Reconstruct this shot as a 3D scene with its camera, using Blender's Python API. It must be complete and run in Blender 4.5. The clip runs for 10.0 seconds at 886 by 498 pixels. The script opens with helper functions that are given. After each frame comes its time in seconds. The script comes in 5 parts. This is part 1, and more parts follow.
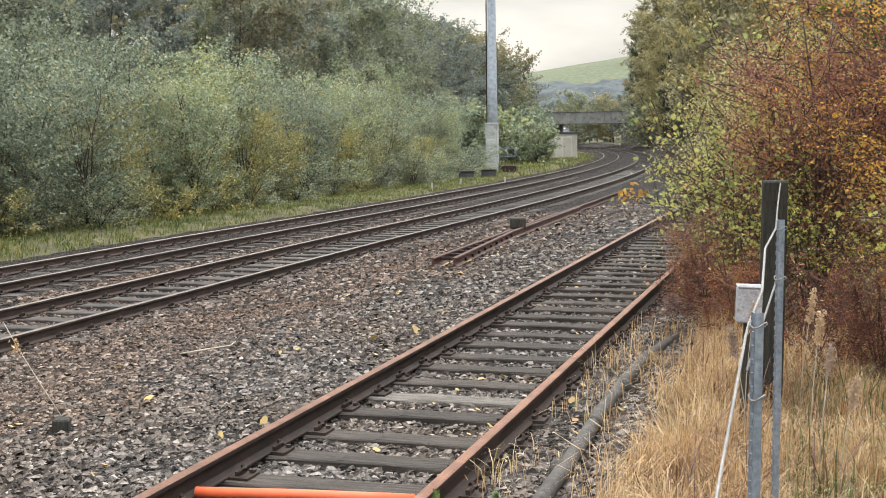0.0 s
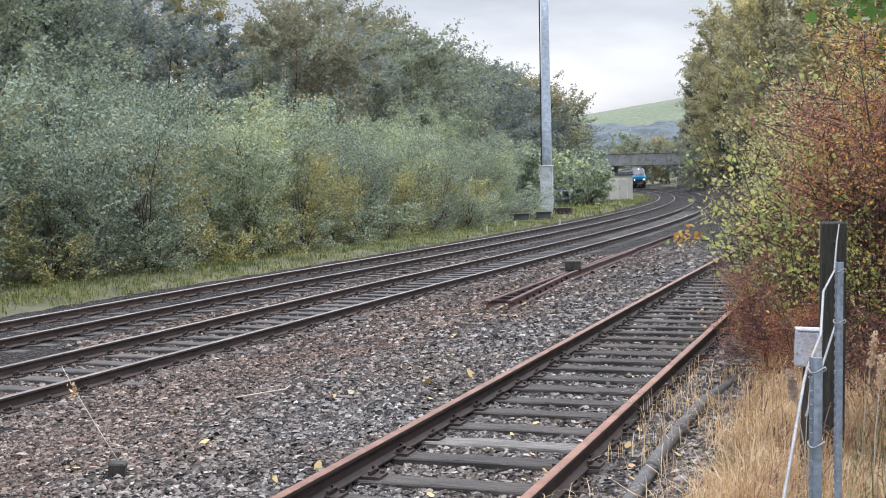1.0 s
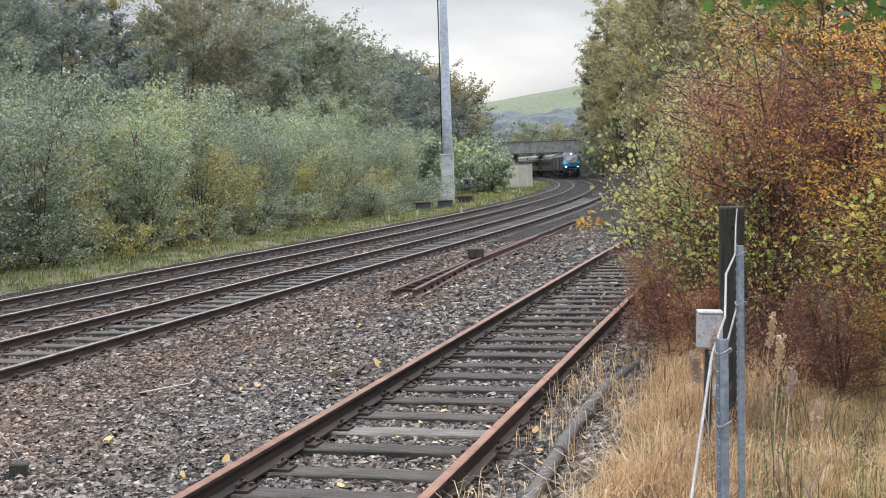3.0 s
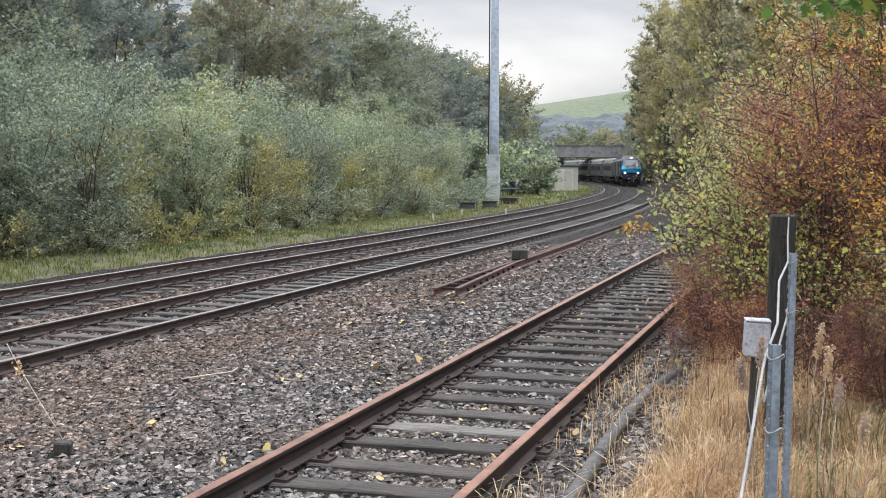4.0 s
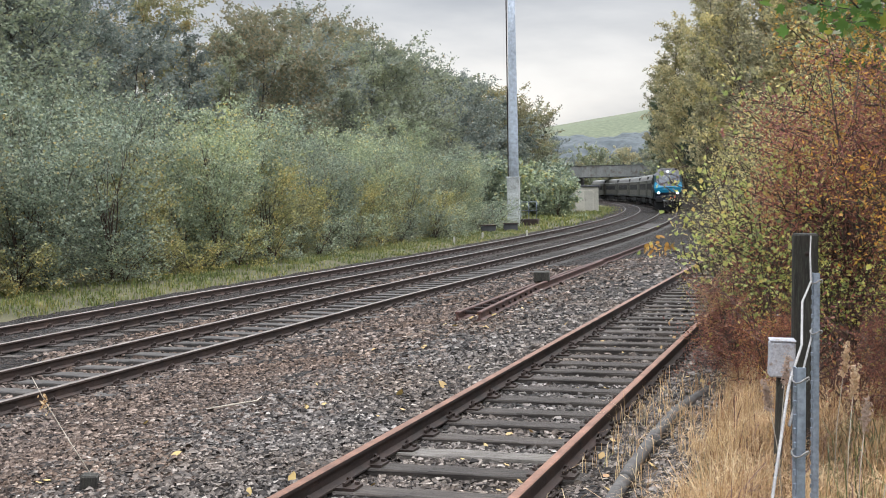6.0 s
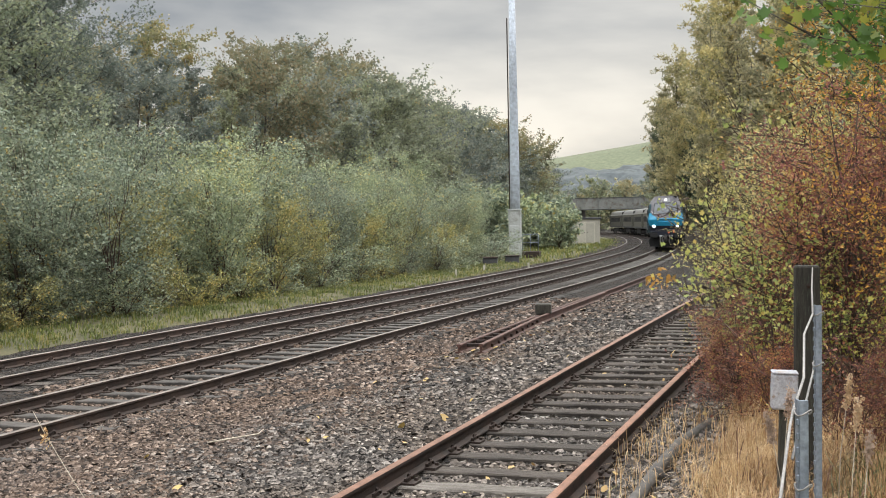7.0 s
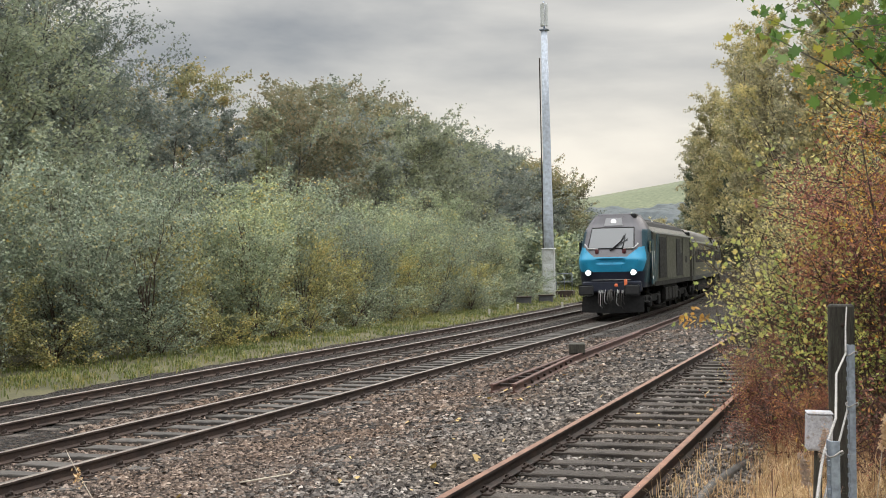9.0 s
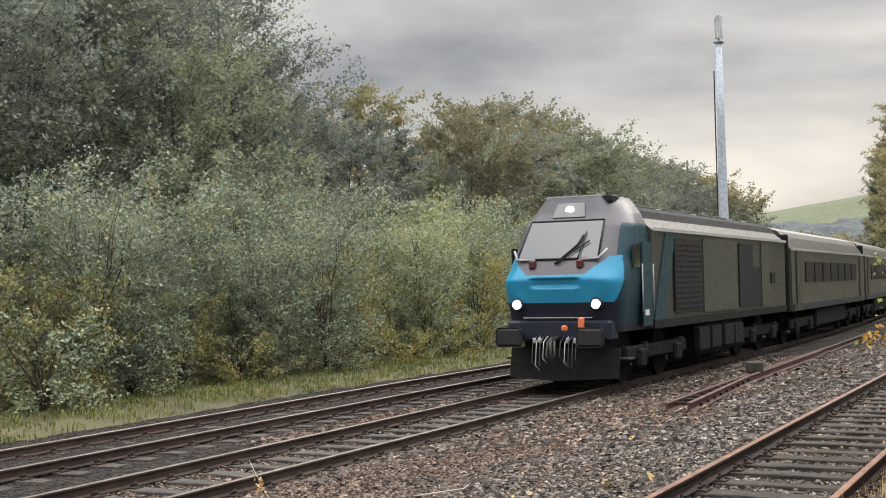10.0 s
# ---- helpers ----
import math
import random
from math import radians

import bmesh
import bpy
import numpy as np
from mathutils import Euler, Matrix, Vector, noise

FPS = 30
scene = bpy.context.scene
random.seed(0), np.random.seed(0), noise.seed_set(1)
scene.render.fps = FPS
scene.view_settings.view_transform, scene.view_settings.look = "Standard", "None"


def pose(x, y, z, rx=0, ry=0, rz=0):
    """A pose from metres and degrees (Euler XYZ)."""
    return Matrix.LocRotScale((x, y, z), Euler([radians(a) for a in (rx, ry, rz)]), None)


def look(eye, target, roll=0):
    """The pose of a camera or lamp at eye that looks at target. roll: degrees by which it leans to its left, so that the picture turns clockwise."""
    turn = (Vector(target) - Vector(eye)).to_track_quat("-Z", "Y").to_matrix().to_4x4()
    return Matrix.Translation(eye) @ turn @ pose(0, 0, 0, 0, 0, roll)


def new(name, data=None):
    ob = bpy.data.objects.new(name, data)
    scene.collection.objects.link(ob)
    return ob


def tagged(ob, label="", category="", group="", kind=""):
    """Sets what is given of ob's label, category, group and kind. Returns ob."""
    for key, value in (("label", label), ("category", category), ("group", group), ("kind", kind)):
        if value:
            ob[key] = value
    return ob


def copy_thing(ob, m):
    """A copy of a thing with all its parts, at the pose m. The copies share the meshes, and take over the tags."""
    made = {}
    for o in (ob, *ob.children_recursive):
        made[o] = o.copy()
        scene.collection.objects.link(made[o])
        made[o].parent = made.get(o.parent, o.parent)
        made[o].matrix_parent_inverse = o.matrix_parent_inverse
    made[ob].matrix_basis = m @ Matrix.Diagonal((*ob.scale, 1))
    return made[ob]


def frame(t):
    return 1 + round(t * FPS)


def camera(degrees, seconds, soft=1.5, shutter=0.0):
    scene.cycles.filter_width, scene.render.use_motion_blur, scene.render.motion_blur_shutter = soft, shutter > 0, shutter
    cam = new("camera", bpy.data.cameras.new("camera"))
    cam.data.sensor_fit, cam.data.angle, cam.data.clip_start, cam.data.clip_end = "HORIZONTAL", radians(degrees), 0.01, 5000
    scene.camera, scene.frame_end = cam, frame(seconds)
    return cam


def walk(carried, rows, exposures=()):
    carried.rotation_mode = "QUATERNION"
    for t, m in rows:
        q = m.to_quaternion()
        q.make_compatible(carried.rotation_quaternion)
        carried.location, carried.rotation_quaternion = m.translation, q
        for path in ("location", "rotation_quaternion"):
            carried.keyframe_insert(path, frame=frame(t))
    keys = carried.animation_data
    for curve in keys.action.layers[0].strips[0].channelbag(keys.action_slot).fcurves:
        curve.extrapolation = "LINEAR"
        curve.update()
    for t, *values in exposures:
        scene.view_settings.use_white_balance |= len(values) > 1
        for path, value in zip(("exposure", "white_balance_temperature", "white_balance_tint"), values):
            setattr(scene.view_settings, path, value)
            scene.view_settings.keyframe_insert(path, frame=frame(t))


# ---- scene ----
cam = camera(39.8, 10.0, soft=1.0)
WALK = [
    (0.0, look((2.149, -0.007, 2.004), (-3.855, 18.972, 0.066), -0.69)),
    (0.5, look((2.143, 0.017, 2.002), (-4.421, 18.846, 0.452), -1.03)),
    (1.0, look((2.155, 0.014, 2.008), (-4.710, 18.759, 0.780), -1.13)),
    (1.5, look((2.182, -0.005, 2.012), (-4.445, 18.827, 0.819), -1.63)),
    (2.0, look((2.176, 0.016, 2.009), (-3.810, 19.051, 0.661), -2.89)),
    (2.2, look((2.181, 0.014, 2.015), (-3.531, 19.128, 0.584), -3.33)),
    (3.3, look((2.107, -0.003, 1.998), (-3.284, 19.203, 0.566), -1.16)),
    (3.5, look((2.103, -0.000, 1.989), (-3.481, 19.152, 0.568), -0.59)),
    (4.0, look((2.088, -0.012, 1.986), (-3.909, 19.014, 0.553), 0.31)),
    (4.5, look((2.097, 0.000, 1.997), (-4.200, 18.932, 0.604), 0.28)),
    (5.0, look((2.098, -0.001, 1.993), (-4.304, 18.903, 0.704), 0.19)),
    (5.5, look((2.103, -0.001, 1.987), (-4.293, 18.913, 0.827), -0.33)),
    (5.7, look((2.093, -0.010, 2.006), (-4.256, 18.921, 0.865), -0.70)),
    (6.8, look((2.096, -0.015, 2.009), (-4.266, 18.935, 1.387), -1.06)),
    (7.0, look((2.096, -0.015, 2.009), (-4.267, 18.938, 1.481), -1.06)),
    (7.5, look((2.094, -0.011, 2.006), (-4.310, 18.934, 1.708), -0.87)),
    (8.0, look((2.111, -0.012, 2.006), (-4.388, 18.902, 1.881), -1.03)),
    (8.5, look((2.122, -0.012, 2.006), (-4.542, 18.846, 2.012), -1.22)),
    (9.0, look((2.120, -0.015, 2.010), (-4.755, 18.766, 2.137), -1.20)),
    (9.5, look((2.128, -0.030, 2.016), (-5.140, 18.601, 2.272), -1.17)),
    (9.6, look((2.130, -0.034, 2.015), (-5.342, 18.516, 2.291), -1.18)),
    (9.7, look((2.132, -0.040, 2.014), (-5.621, 18.394, 2.317), -1.20)),
    (9.8, look((2.136, -0.048, 2.012), (-6.021, 18.210, 2.354), -1.23)),
    (9.9, look((2.141, -0.060, 2.009), (-6.599, 17.925, 2.409), -1.27)),
    (10.0, look((2.147, -0.074, 2.005), (-7.279, 17.560, 2.475), -1.32)),
]
walk(cam, WALK, exposures=[(0.0, 0.0, 6350, 10), (0.5, 0.04, 5700, 13), (1.0, 0.03, 5620, 13), (2.2, 0.0, 5950, 12), (3.5, -0.05, 5850, 12), (5.7, -0.05, 5900, 12), (7.0, -0.12, 6450, 10), (9.0, -0.15, 6500, 10), (10.0, -0.2, 6550, 12)])

# ---- world and sun: an overcast autumn day ----
SUN_AZ, SUN_EL = radians(8), radians(36)
world = bpy.data.worlds.new("overcast_sky")
scene.world = world
world.use_nodes = True
wt = world.node_tree
wn, wl = wt.nodes, wt.links
bg = wn["Background"]
sky = wn.new("ShaderNodeTexSky")
sky.sky_type, sky.sun_disc = "NISHITA", False
sky.sun_elevation, sky.sun_rotation = SUN_EL, SUN_AZ
sky.air_density, sky.dust_density = 1.0, 3.0
tc = wn.new("ShaderNodeTexCoord")
mp = wn.new("ShaderNodeMapping")
mp.inputs["Scale"].default_value = (1.5, 1.5, 5.0)
cl = wn.new("ShaderNodeTexNoise")
cl.inputs["Scale"].default_value = 1.7
cl.inputs["Detail"].default_value = 6
cl.inputs["Roughness"].default_value = 0.5
cl.inputs["Distortion"].default_value = 0.25
rp = wn.new("ShaderNodeValToRGB")
rp.color_ramp.elements[0].position, rp.color_ramp.elements[0].color = 0.36, (5.3, 5.7, 6.2, 1)
rp.color_ramp.elements[1].position, rp.color_ramp.elements[1].color = 0.62, (12.8, 12.6, 12.0, 1)
mx = wn.new("ShaderNodeMix")
mx.data_type = "RGBA"
mx.inputs[0].default_value = 0.93
wl.new(tc.outputs["Generated"], mp.inputs["Vector"])
wl.new(mp.outputs["Vector"], cl.inputs["Vector"])
wl.new(cl.outputs["Fac"], rp.inputs["Fac"])
wl.new(sky.outputs["Color"], mx.inputs[6])
wl.new(rp.outputs["Color"], mx.inputs[7])
# brighter overhead, and a pale break in the cloud low over the hills
xyz = wn.new("ShaderNodeSeparateXYZ")
up = wn.new("ShaderNodeValToRGB")
SKY_STOPS = [(0.0, (1.07, 1.02, 0.93)), (0.06, (1.03, 0.99, 0.92)), (0.15, (0.86, 0.855, 0.84)), (0.24, (0.74, 0.745, 0.75)), (0.34, (0.84, 0.85, 0.86)), (0.95, (5.8, 5.8, 5.8))]
while len(up.color_ramp.elements) < len(SKY_STOPS):
    up.color_ramp.elements.new(0.5)
for e, (p, c) in zip(up.color_ramp.elements, SKY_STOPS):
    e.position, e.color = p, (*c, 1)
vm = wn.new("ShaderNodeVectorMath")
vm.operation = "MULTIPLY"
wl.new(tc.outputs["Generated"], xyz.inputs[0])
wl.new(xyz.outputs["Z"], up.inputs["Fac"])
wl.new(mx.outputs[2], vm.inputs[0])
wl.new(up.outputs["Color"], vm.inputs[1])
wl.new(vm.outputs[0], bg.inputs["Color"])
bg.inputs["Strength"].default_value = 0.085

sun = new("sun", bpy.data.lights.new("sun", "SUN"))
sun.data.energy, sun.data.angle, sun.data.color = 1.6, radians(30), (1.0, 0.94, 0.84)
sun.matrix_world = look((math.sin(SUN_AZ) * 50, math.cos(SUN_AZ) * 50, math.tan(SUN_EL) * 50), (0, 0, 0))


# ---- materials ----
def shader(name, rough=0.8, metal=0.0):
    m = bpy.data.materials.new(name)
    m.use_nodes = True
    b = m.node_tree.nodes["Principled BSDF"]
    b.inputs["Roughness"].default_value, b.inputs["Metallic"].default_value = rough, metal
    return m, m.node_tree.nodes, m.node_tree.links, b


def ramp(n, l, source, stops):
    r = n.new("ShaderNodeValToRGB")
    while len(r.color_ramp.elements) < len(stops):
        r.color_ramp.elements.new(0.5)
    for e, (p, c) in zip(r.color_ramp.elements, stops):
        e.position, e.color = p, (*c, 1)
    l.new(source, r.inputs["Fac"])
    return r.outputs["Color"]


def noise_of(n, l, scale, detail=4, vector=None, rough=0.55):
    t = n.new("ShaderNodeTexNoise")
    t.inputs["Scale"].default_value, t.inputs["Detail"].default_value, t.inputs["Roughness"].default_value = scale, detail, rough
    if vector:
        l.new(vector, t.inputs["Vector"])
    return t.outputs["Fac"]


def blend(n, l, kind, fac, a, b):
    x = n.new("ShaderNodeMix")
    x.data_type, x.blend_type = "RGBA", kind
    if isinstance(fac, float):
        x.inputs[0].default_value = fac
    else:
        l.new(fac, x.inputs[0])
    for s, v in ((6, a), (7, b)):
        if isinstance(v, tuple):
            x.inputs[s].default_value = (*v, 1)
        else:
            l.new(v, x.inputs[s])
    return x.outputs[2]


def bump(n, l, b, height, strength=0.3, distance=0.01):
    u = n.new("ShaderNodeBump")
    u.inputs["Strength"].default_value, u.inputs["Distance"].default_value = strength, distance
    l.new(height, u.inputs["Height"])
    l.new(u.outputs["Normal"], b.inputs["Normal"])


def worn(name, low, high, scale=6.0, fine=60.0, rough=0.8, metal=0.0, stretch=(1, 1, 1), relief=0.25, dirt=None):
    """A surface with broad stains and fine grain, at real size."""
    m, n, l, b = shader(name, rough, metal)
    t = n.new("ShaderNodeTexCoord")
    p = n.new("ShaderNodeMapping")
    p.inputs["Scale"].default_value = stretch
    l.new(t.outputs["Object"], p.inputs["Vector"])
    big, small = noise_of(n, l, scale, 5, p.outputs["Vector"]), noise_of(n, l, fine, 4, p.outputs["Vector"])
    c = ramp(n, l, big, [(0.3, low), (0.7, high)])
    g = ramp(n, l, small, [(0.3, (0.55, 0.55, 0.55)), (0.7, (1.25, 1.25, 1.25))])
    c = blend(n, l, "MULTIPLY", 0.7, c, g)
    if dirt:
        c = blend(n, l, "MIX", ramp(n, l, noise_of(n, l, scale * 2.3, 6, p.outputs["Vector"], 0.7), [(0.52, (0, 0, 0)), (0.66, (1, 1, 1))]), c, dirt)
    o = n.new("ShaderNodeObjectInfo")
    v = ramp(n, l, o.outputs["Random"], [(0.0, (0.8, 0.8, 0.8)), (1.0, (1.15, 1.15, 1.15))])
    c = blend(n, l, "MULTIPLY", 1.0, c, v)
    l.new(c, b.inputs["Base Color"])
    bump(n, l, b, small, relief)
    return m


def leafy(name, stops, tint=0.25, glow=0.35):
    """Leaves: each its own colour out of the ramp, lit through from behind."""
    m, n, l, b = shader(name, 0.55)
    g = n.new("ShaderNodeNewGeometry")
    o = n.new("ShaderNodeObjectInfo")
    t = n.new("ShaderNodeTexCoord")
    drift = noise_of(n, l, 0.9, 2, t.outputs["Object"])
    mixv = n.new("ShaderNodeMath")
    mixv.operation = "MULTIPLY_ADD"
    l.new(g.outputs["Random Per Island"], mixv.inputs[0])
    mixv.inputs[1].default_value = 0.7
    sub = n.new("ShaderNodeMath")
    sub.operation = "MULTIPLY_ADD"
    l.new(drift, sub.inputs[0])
    sub.inputs[1].default_value, sub.inputs[2].default_value = 1.25, -0.475
    l.new(sub.outputs[0], mixv.inputs[2])
    c = ramp(n, l, mixv.outputs[0], stops)
    v = ramp(n, l, o.outputs["Random"], [(0.0, (1 - tint, 1 - tint, 1 - tint)), (0.5, (1, 1, 1)), (1.0, (1 + tint, 1 + tint * 0.8, 1 - tint * 0.4))])
    c = blend(n, l, "MULTIPLY", 1.0, c, v)
    l.new(c, b.inputs["Base Color"])
    tr = n.new("ShaderNodeBsdfTranslucent")
    l.new(c, tr.inputs["Color"])
    ms = n.new("ShaderNodeMixShader")
    ms.inputs[0].default_value = glow
    l.new(b.outputs[0], ms.inputs[1])
    l.new(tr.outputs[0], ms.inputs[2])
    l.new(ms.outputs[0], n["Material Output"].inputs["Surface"])
    return m


def island_stone(name, stops, rough=0.9):
    """Loose stones: each its own shade."""
    m, n, l, b = shader(name, rough)
    g = n.new("ShaderNodeNewGeometry")
    t = n.new("ShaderNodeTexCoord")
    c = ramp(n, l, g.outputs["Random Per Island"], stops)
    s = noise_of(n, l, 45, 4, t.outputs["Object"])
    c = blend(n, l, "MULTIPLY", 0.8, c, ramp(n, l, s, [(0.3, (0.5, 0.5, 0.5)), (0.7, (1.3, 1.3, 1.3))]))
    # brown fouling in broad patches
    w = noise_of(n, l, 0.45, 4, t.outputs["Object"])
    c = blend(n, l, "MULTIPLY", 1.0, c, ramp(n, l, w, [(0.4, (1.04, 1.0, 0.97)), (0.62, (0.98, 0.85, 0.74))]))
    l.new(c, b.inputs["Base Color"])
    bump(n, l, b, s, 0.3)
    return m


def painted(name, colour, rough=0.35, metal=0.0, dirt=0.25, gloss=0.5):
    m, n, l, b = shader(name, rough, metal)
    b.inputs["Specular IOR Level"].default_value = gloss
    t = n.new("ShaderNodeTexCoord")
    s = noise_of(n, l, 3.0, 6, t.outputs["Object"], 0.65)
    dark = tuple(0.6 * v + min(0.02, 0.6 * max(colour)) for v in colour)
    c = blend(n, l, "MIX", ramp(n, l, s, [(0.45, (0, 0, 0)), (0.8, (dirt * 2,) * 3)]), colour, dark)
    l.new(c, b.inputs["Base Color"])
    r = ramp(n, l, noise_of(n, l, 9.0, 4, t.outputs["Object"]), [(0.3, (rough * 0.8,) * 3), (0.7, (min(1, rough * 1.4),) * 3)])
    l.new(r, b.inputs["Roughness"])
    return m


def glowing(name, colour, power):
    m, n, l, b = shader(name, 0.2)
    b.inputs["Base Color"].default_value = (*colour, 1)
    b.inputs["Emission Color"].default_value = (*colour, 1)
    b.inputs["Emission Strength"].default_value = power
    return m


def ballast_bed(name, tone):
    m, n, l, b = shader(name, 0.95)
    t = n.new("ShaderNodeTexCoord")
    v = n.new("ShaderNodeTexVoronoi")
    v.inputs["Scale"].default_value = 17
    l.new(t.outputs["Object"], v.inputs["Vector"])
    sep = n.new("ShaderNodeSeparateColor")
    l.new(v.outputs["Color"], sep.inputs[0])
    # bed tones kept dark, gap shade under the loose stones put in
    c = ramp(n, l, sep.outputs[0], [(0.0, (0.02, 0.018, 0.017)), (0.5, (0.08, 0.073, 0.069)), (0.85, (0.165, 0.153, 0.142)), (1.0, (0.33, 0.31, 0.29))])
    w = noise_of(n, l, 0.45, 4, t.outputs["Object"])
    c = blend(n, l, "MULTIPLY", 1.0, c, ramp(n, l, w, [(0.4, (1.0, 0.96, 0.92)), (0.62, (0.95, 0.76, 0.62))]))
    # darker out from each cell's middle: shade between stones put into colour
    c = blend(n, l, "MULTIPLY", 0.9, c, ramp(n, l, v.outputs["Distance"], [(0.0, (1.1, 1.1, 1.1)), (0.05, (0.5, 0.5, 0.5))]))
    c = blend(n, l, "MULTIPLY", 1.0, c, tone)
    l.new(c, b.inputs["Base Color"])
    inv = n.new("ShaderNodeMath")
    inv.operation = "MULTIPLY"
    inv.inputs[1].default_value = -1
    l.new(v.outputs["Distance"], inv.inputs[0])
    bump(n, l, b, inv.outputs[0], 1.0, 0.6)
    return m


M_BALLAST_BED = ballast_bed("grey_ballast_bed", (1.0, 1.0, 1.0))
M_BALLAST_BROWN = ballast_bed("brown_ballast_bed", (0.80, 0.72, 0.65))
M_STONE_BROWN = island_stone("brown_ballast_stone", [(0.0, (0.020, 0.016, 0.014)), (0.3, (0.088, 0.067, 0.055)), (0.8, (0.205, 0.162, 0.135)), (0.98, (0.34, 0.28, 0.24)), (1.0, (0.42, 0.38, 0.34))])
M_STONE = island_stone("ballast_stone", [(0.0, (0.016, 0.0145, 0.0135)), (0.3, (0.083, 0.075, 0.070)), (0.8, (0.21, 0.191, 0.175)), (0.98, (0.36, 0.335, 0.31)), (1.0, (0.48, 0.46, 0.43))])
M_SOIL = worn("verge_soil", (0.062, 0.060, 0.028), (0.125, 0.11, 0.05), 0.6, 14, 0.95, relief=0.6)
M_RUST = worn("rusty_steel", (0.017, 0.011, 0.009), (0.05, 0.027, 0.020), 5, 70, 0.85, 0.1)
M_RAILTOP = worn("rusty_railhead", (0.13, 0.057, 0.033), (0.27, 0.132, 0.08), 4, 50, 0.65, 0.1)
M_RUNTOP = worn("worn_running_surface", (0.15, 0.12, 0.105), (0.27, 0.23, 0.205), 3, 50, 0.42, 0.6)
M_RAILSIDE = worn("dark_rail_side", (0.035, 0.024, 0.02), (0.08, 0.05, 0.038), 4, 60, 0.8, 0.2)
M_SLEEPER = worn("weathered_sleeper_timber", (0.032, 0.026, 0.022), (0.12, 0.10, 0.083), 3, 40, 0.92, stretch=(1, 14, 14), relief=0.7, dirt=(0.03, 0.024, 0.02))
M_SLEEPER_PALE = worn("bleached_sleeper_timber", (0.12, 0.10, 0.085), (0.34, 0.31, 0.27), 3, 40, 0.9, stretch=(1, 14, 14), relief=0.7, dirt=(0.06, 0.05, 0.04))
M_CONCRETE = worn("concrete_sleeper", (0.042, 0.037, 0.033), (0.10, 0.09, 0.08), 4, 60, 0.9, dirt=(0.06, 0.05, 0.042))
M_IRON = worn("dark_iron", (0.03, 0.022, 0.018), (0.075, 0.05, 0.04), 6, 60, 0.8, 0.3)
M_GALV = worn("galvanised_steel", (0.17, 0.20, 0.25), (0.33, 0.37, 0.43), 6, 50, 0.5, 0.35)
M_MAST = worn("pale_painted_mast", (0.41, 0.45, 0.52), (0.48, 0.53, 0.60), 0.6, 5, 0.7, 0.0, relief=0.05)
M_CAB = worn("pale_cabinet_paint", (0.55, 0.58, 0.58), (0.68, 0.70, 0.69), 0.9, 20, 0.6, dirt=(0.34, 0.34, 0.31))
M_BOX = worn("weathered_box_paint", (0.40, 0.40, 0.44), (0.58, 0.58, 0.62), 7, 60, 0.7, dirt=(0.30, 0.24, 0.20))
M_SHED = worn("cream_shed_paint", (0.52, 0.49, 0.42), (0.64, 0.61, 0.53), 0.9, 18, 0.8)
M_DARKROOF = worn("dark_roof_felt", (0.05, 0.05, 0.055), (0.09, 0.09, 0.10), 2, 30, 0.9)
M_BRIDGE = worn("grey_girder_paint", (0.17, 0.175, 0.17), (0.27, 0.275, 0.265), 0.7, 12, 0.8, dirt=(0.13, 0.11, 0.09))
M_BRICK_DARK = worn("sooty_brick", (0.05, 0.045, 0.042), (0.10, 0.09, 0.08), 0.8, 14, 0.9)
M_POST = worn("creosoted_post", (0.022, 0.02, 0.017), (0.07, 0.062, 0.05), 5, 40, 0.9, stretch=(12, 12, 1), relief=0.6, dirt=(0.075, 0.08, 0.06))
M_ROPE = worn("bleached_wire_rope", (0.22, 0.21, 0.20), (0.36, 0.34, 0.32), 9, 80, 0.9)
M_PIPE = worn("weathered_conduit", (0.055, 0.05, 0.046), (0.125, 0.115, 0.105), 5, 50, 0.85, dirt=(0.06, 0.05, 0.045))
M_ORANGE = painted("orange_plastic", (0.85, 0.16, 0.06), 0.5)
M_BARK = worn("bark", (0.05, 0.042, 0.034), (0.13, 0.115, 0.095), 8, 50, 0.9, relief=0.6)
M_TWIG = worn("dark_twigs", (0.04, 0.028, 0.022), (0.11, 0.075, 0.055), 8, 60, 0.9)
M_HILL = worn("hill_pasture", (0.10, 0.115, 0.066), (0.135, 0.15, 0.088), 0.012, 0.3, 1.0, relief=0.0)
L_BIRCH = leafy("birch_leaf", [(0.0, (0.09, 0.12, 0.085)), (0.35, (0.215, 0.265, 0.19)), (0.72, (0.36, 0.41, 0.295)), (0.92, (0.47, 0.45, 0.22)), (1.0, (0.56, 0.40, 0.12))], glow=0.3)
L_BIRCH_YELLOW = leafy("yellowing_leaf", [(0.0, (0.12, 0.135, 0.07)), (0.4, (0.28, 0.285, 0.13)), (0.75, (0.50, 0.45, 0.17)), (1.0, (0.58, 0.38, 0.12))], glow=0.3)
# woodland leaves lifted towards blue-grey, a haze veil put into their colour
L_WOOD = leafy("woodland_leaf", [(0.0, (0.125, 0.15, 0.145)), (0.45, (0.205, 0.235, 0.205)), (0.85, (0.275, 0.295, 0.235)), (1.0, (0.35, 0.28, 0.15))], 0.3, 0.45)
# tall trees' leaves, lightened and greyed: haze put into their colour
L_TALL = leafy("hazed_tall_leaf", [(0.0, (0.13, 0.165, 0.15)), (0.45, (0.22, 0.26, 0.225)), (0.85, (0.30, 0.33, 0.255)), (1.0, (0.34, 0.30, 0.18))], 0.25, 0.45)
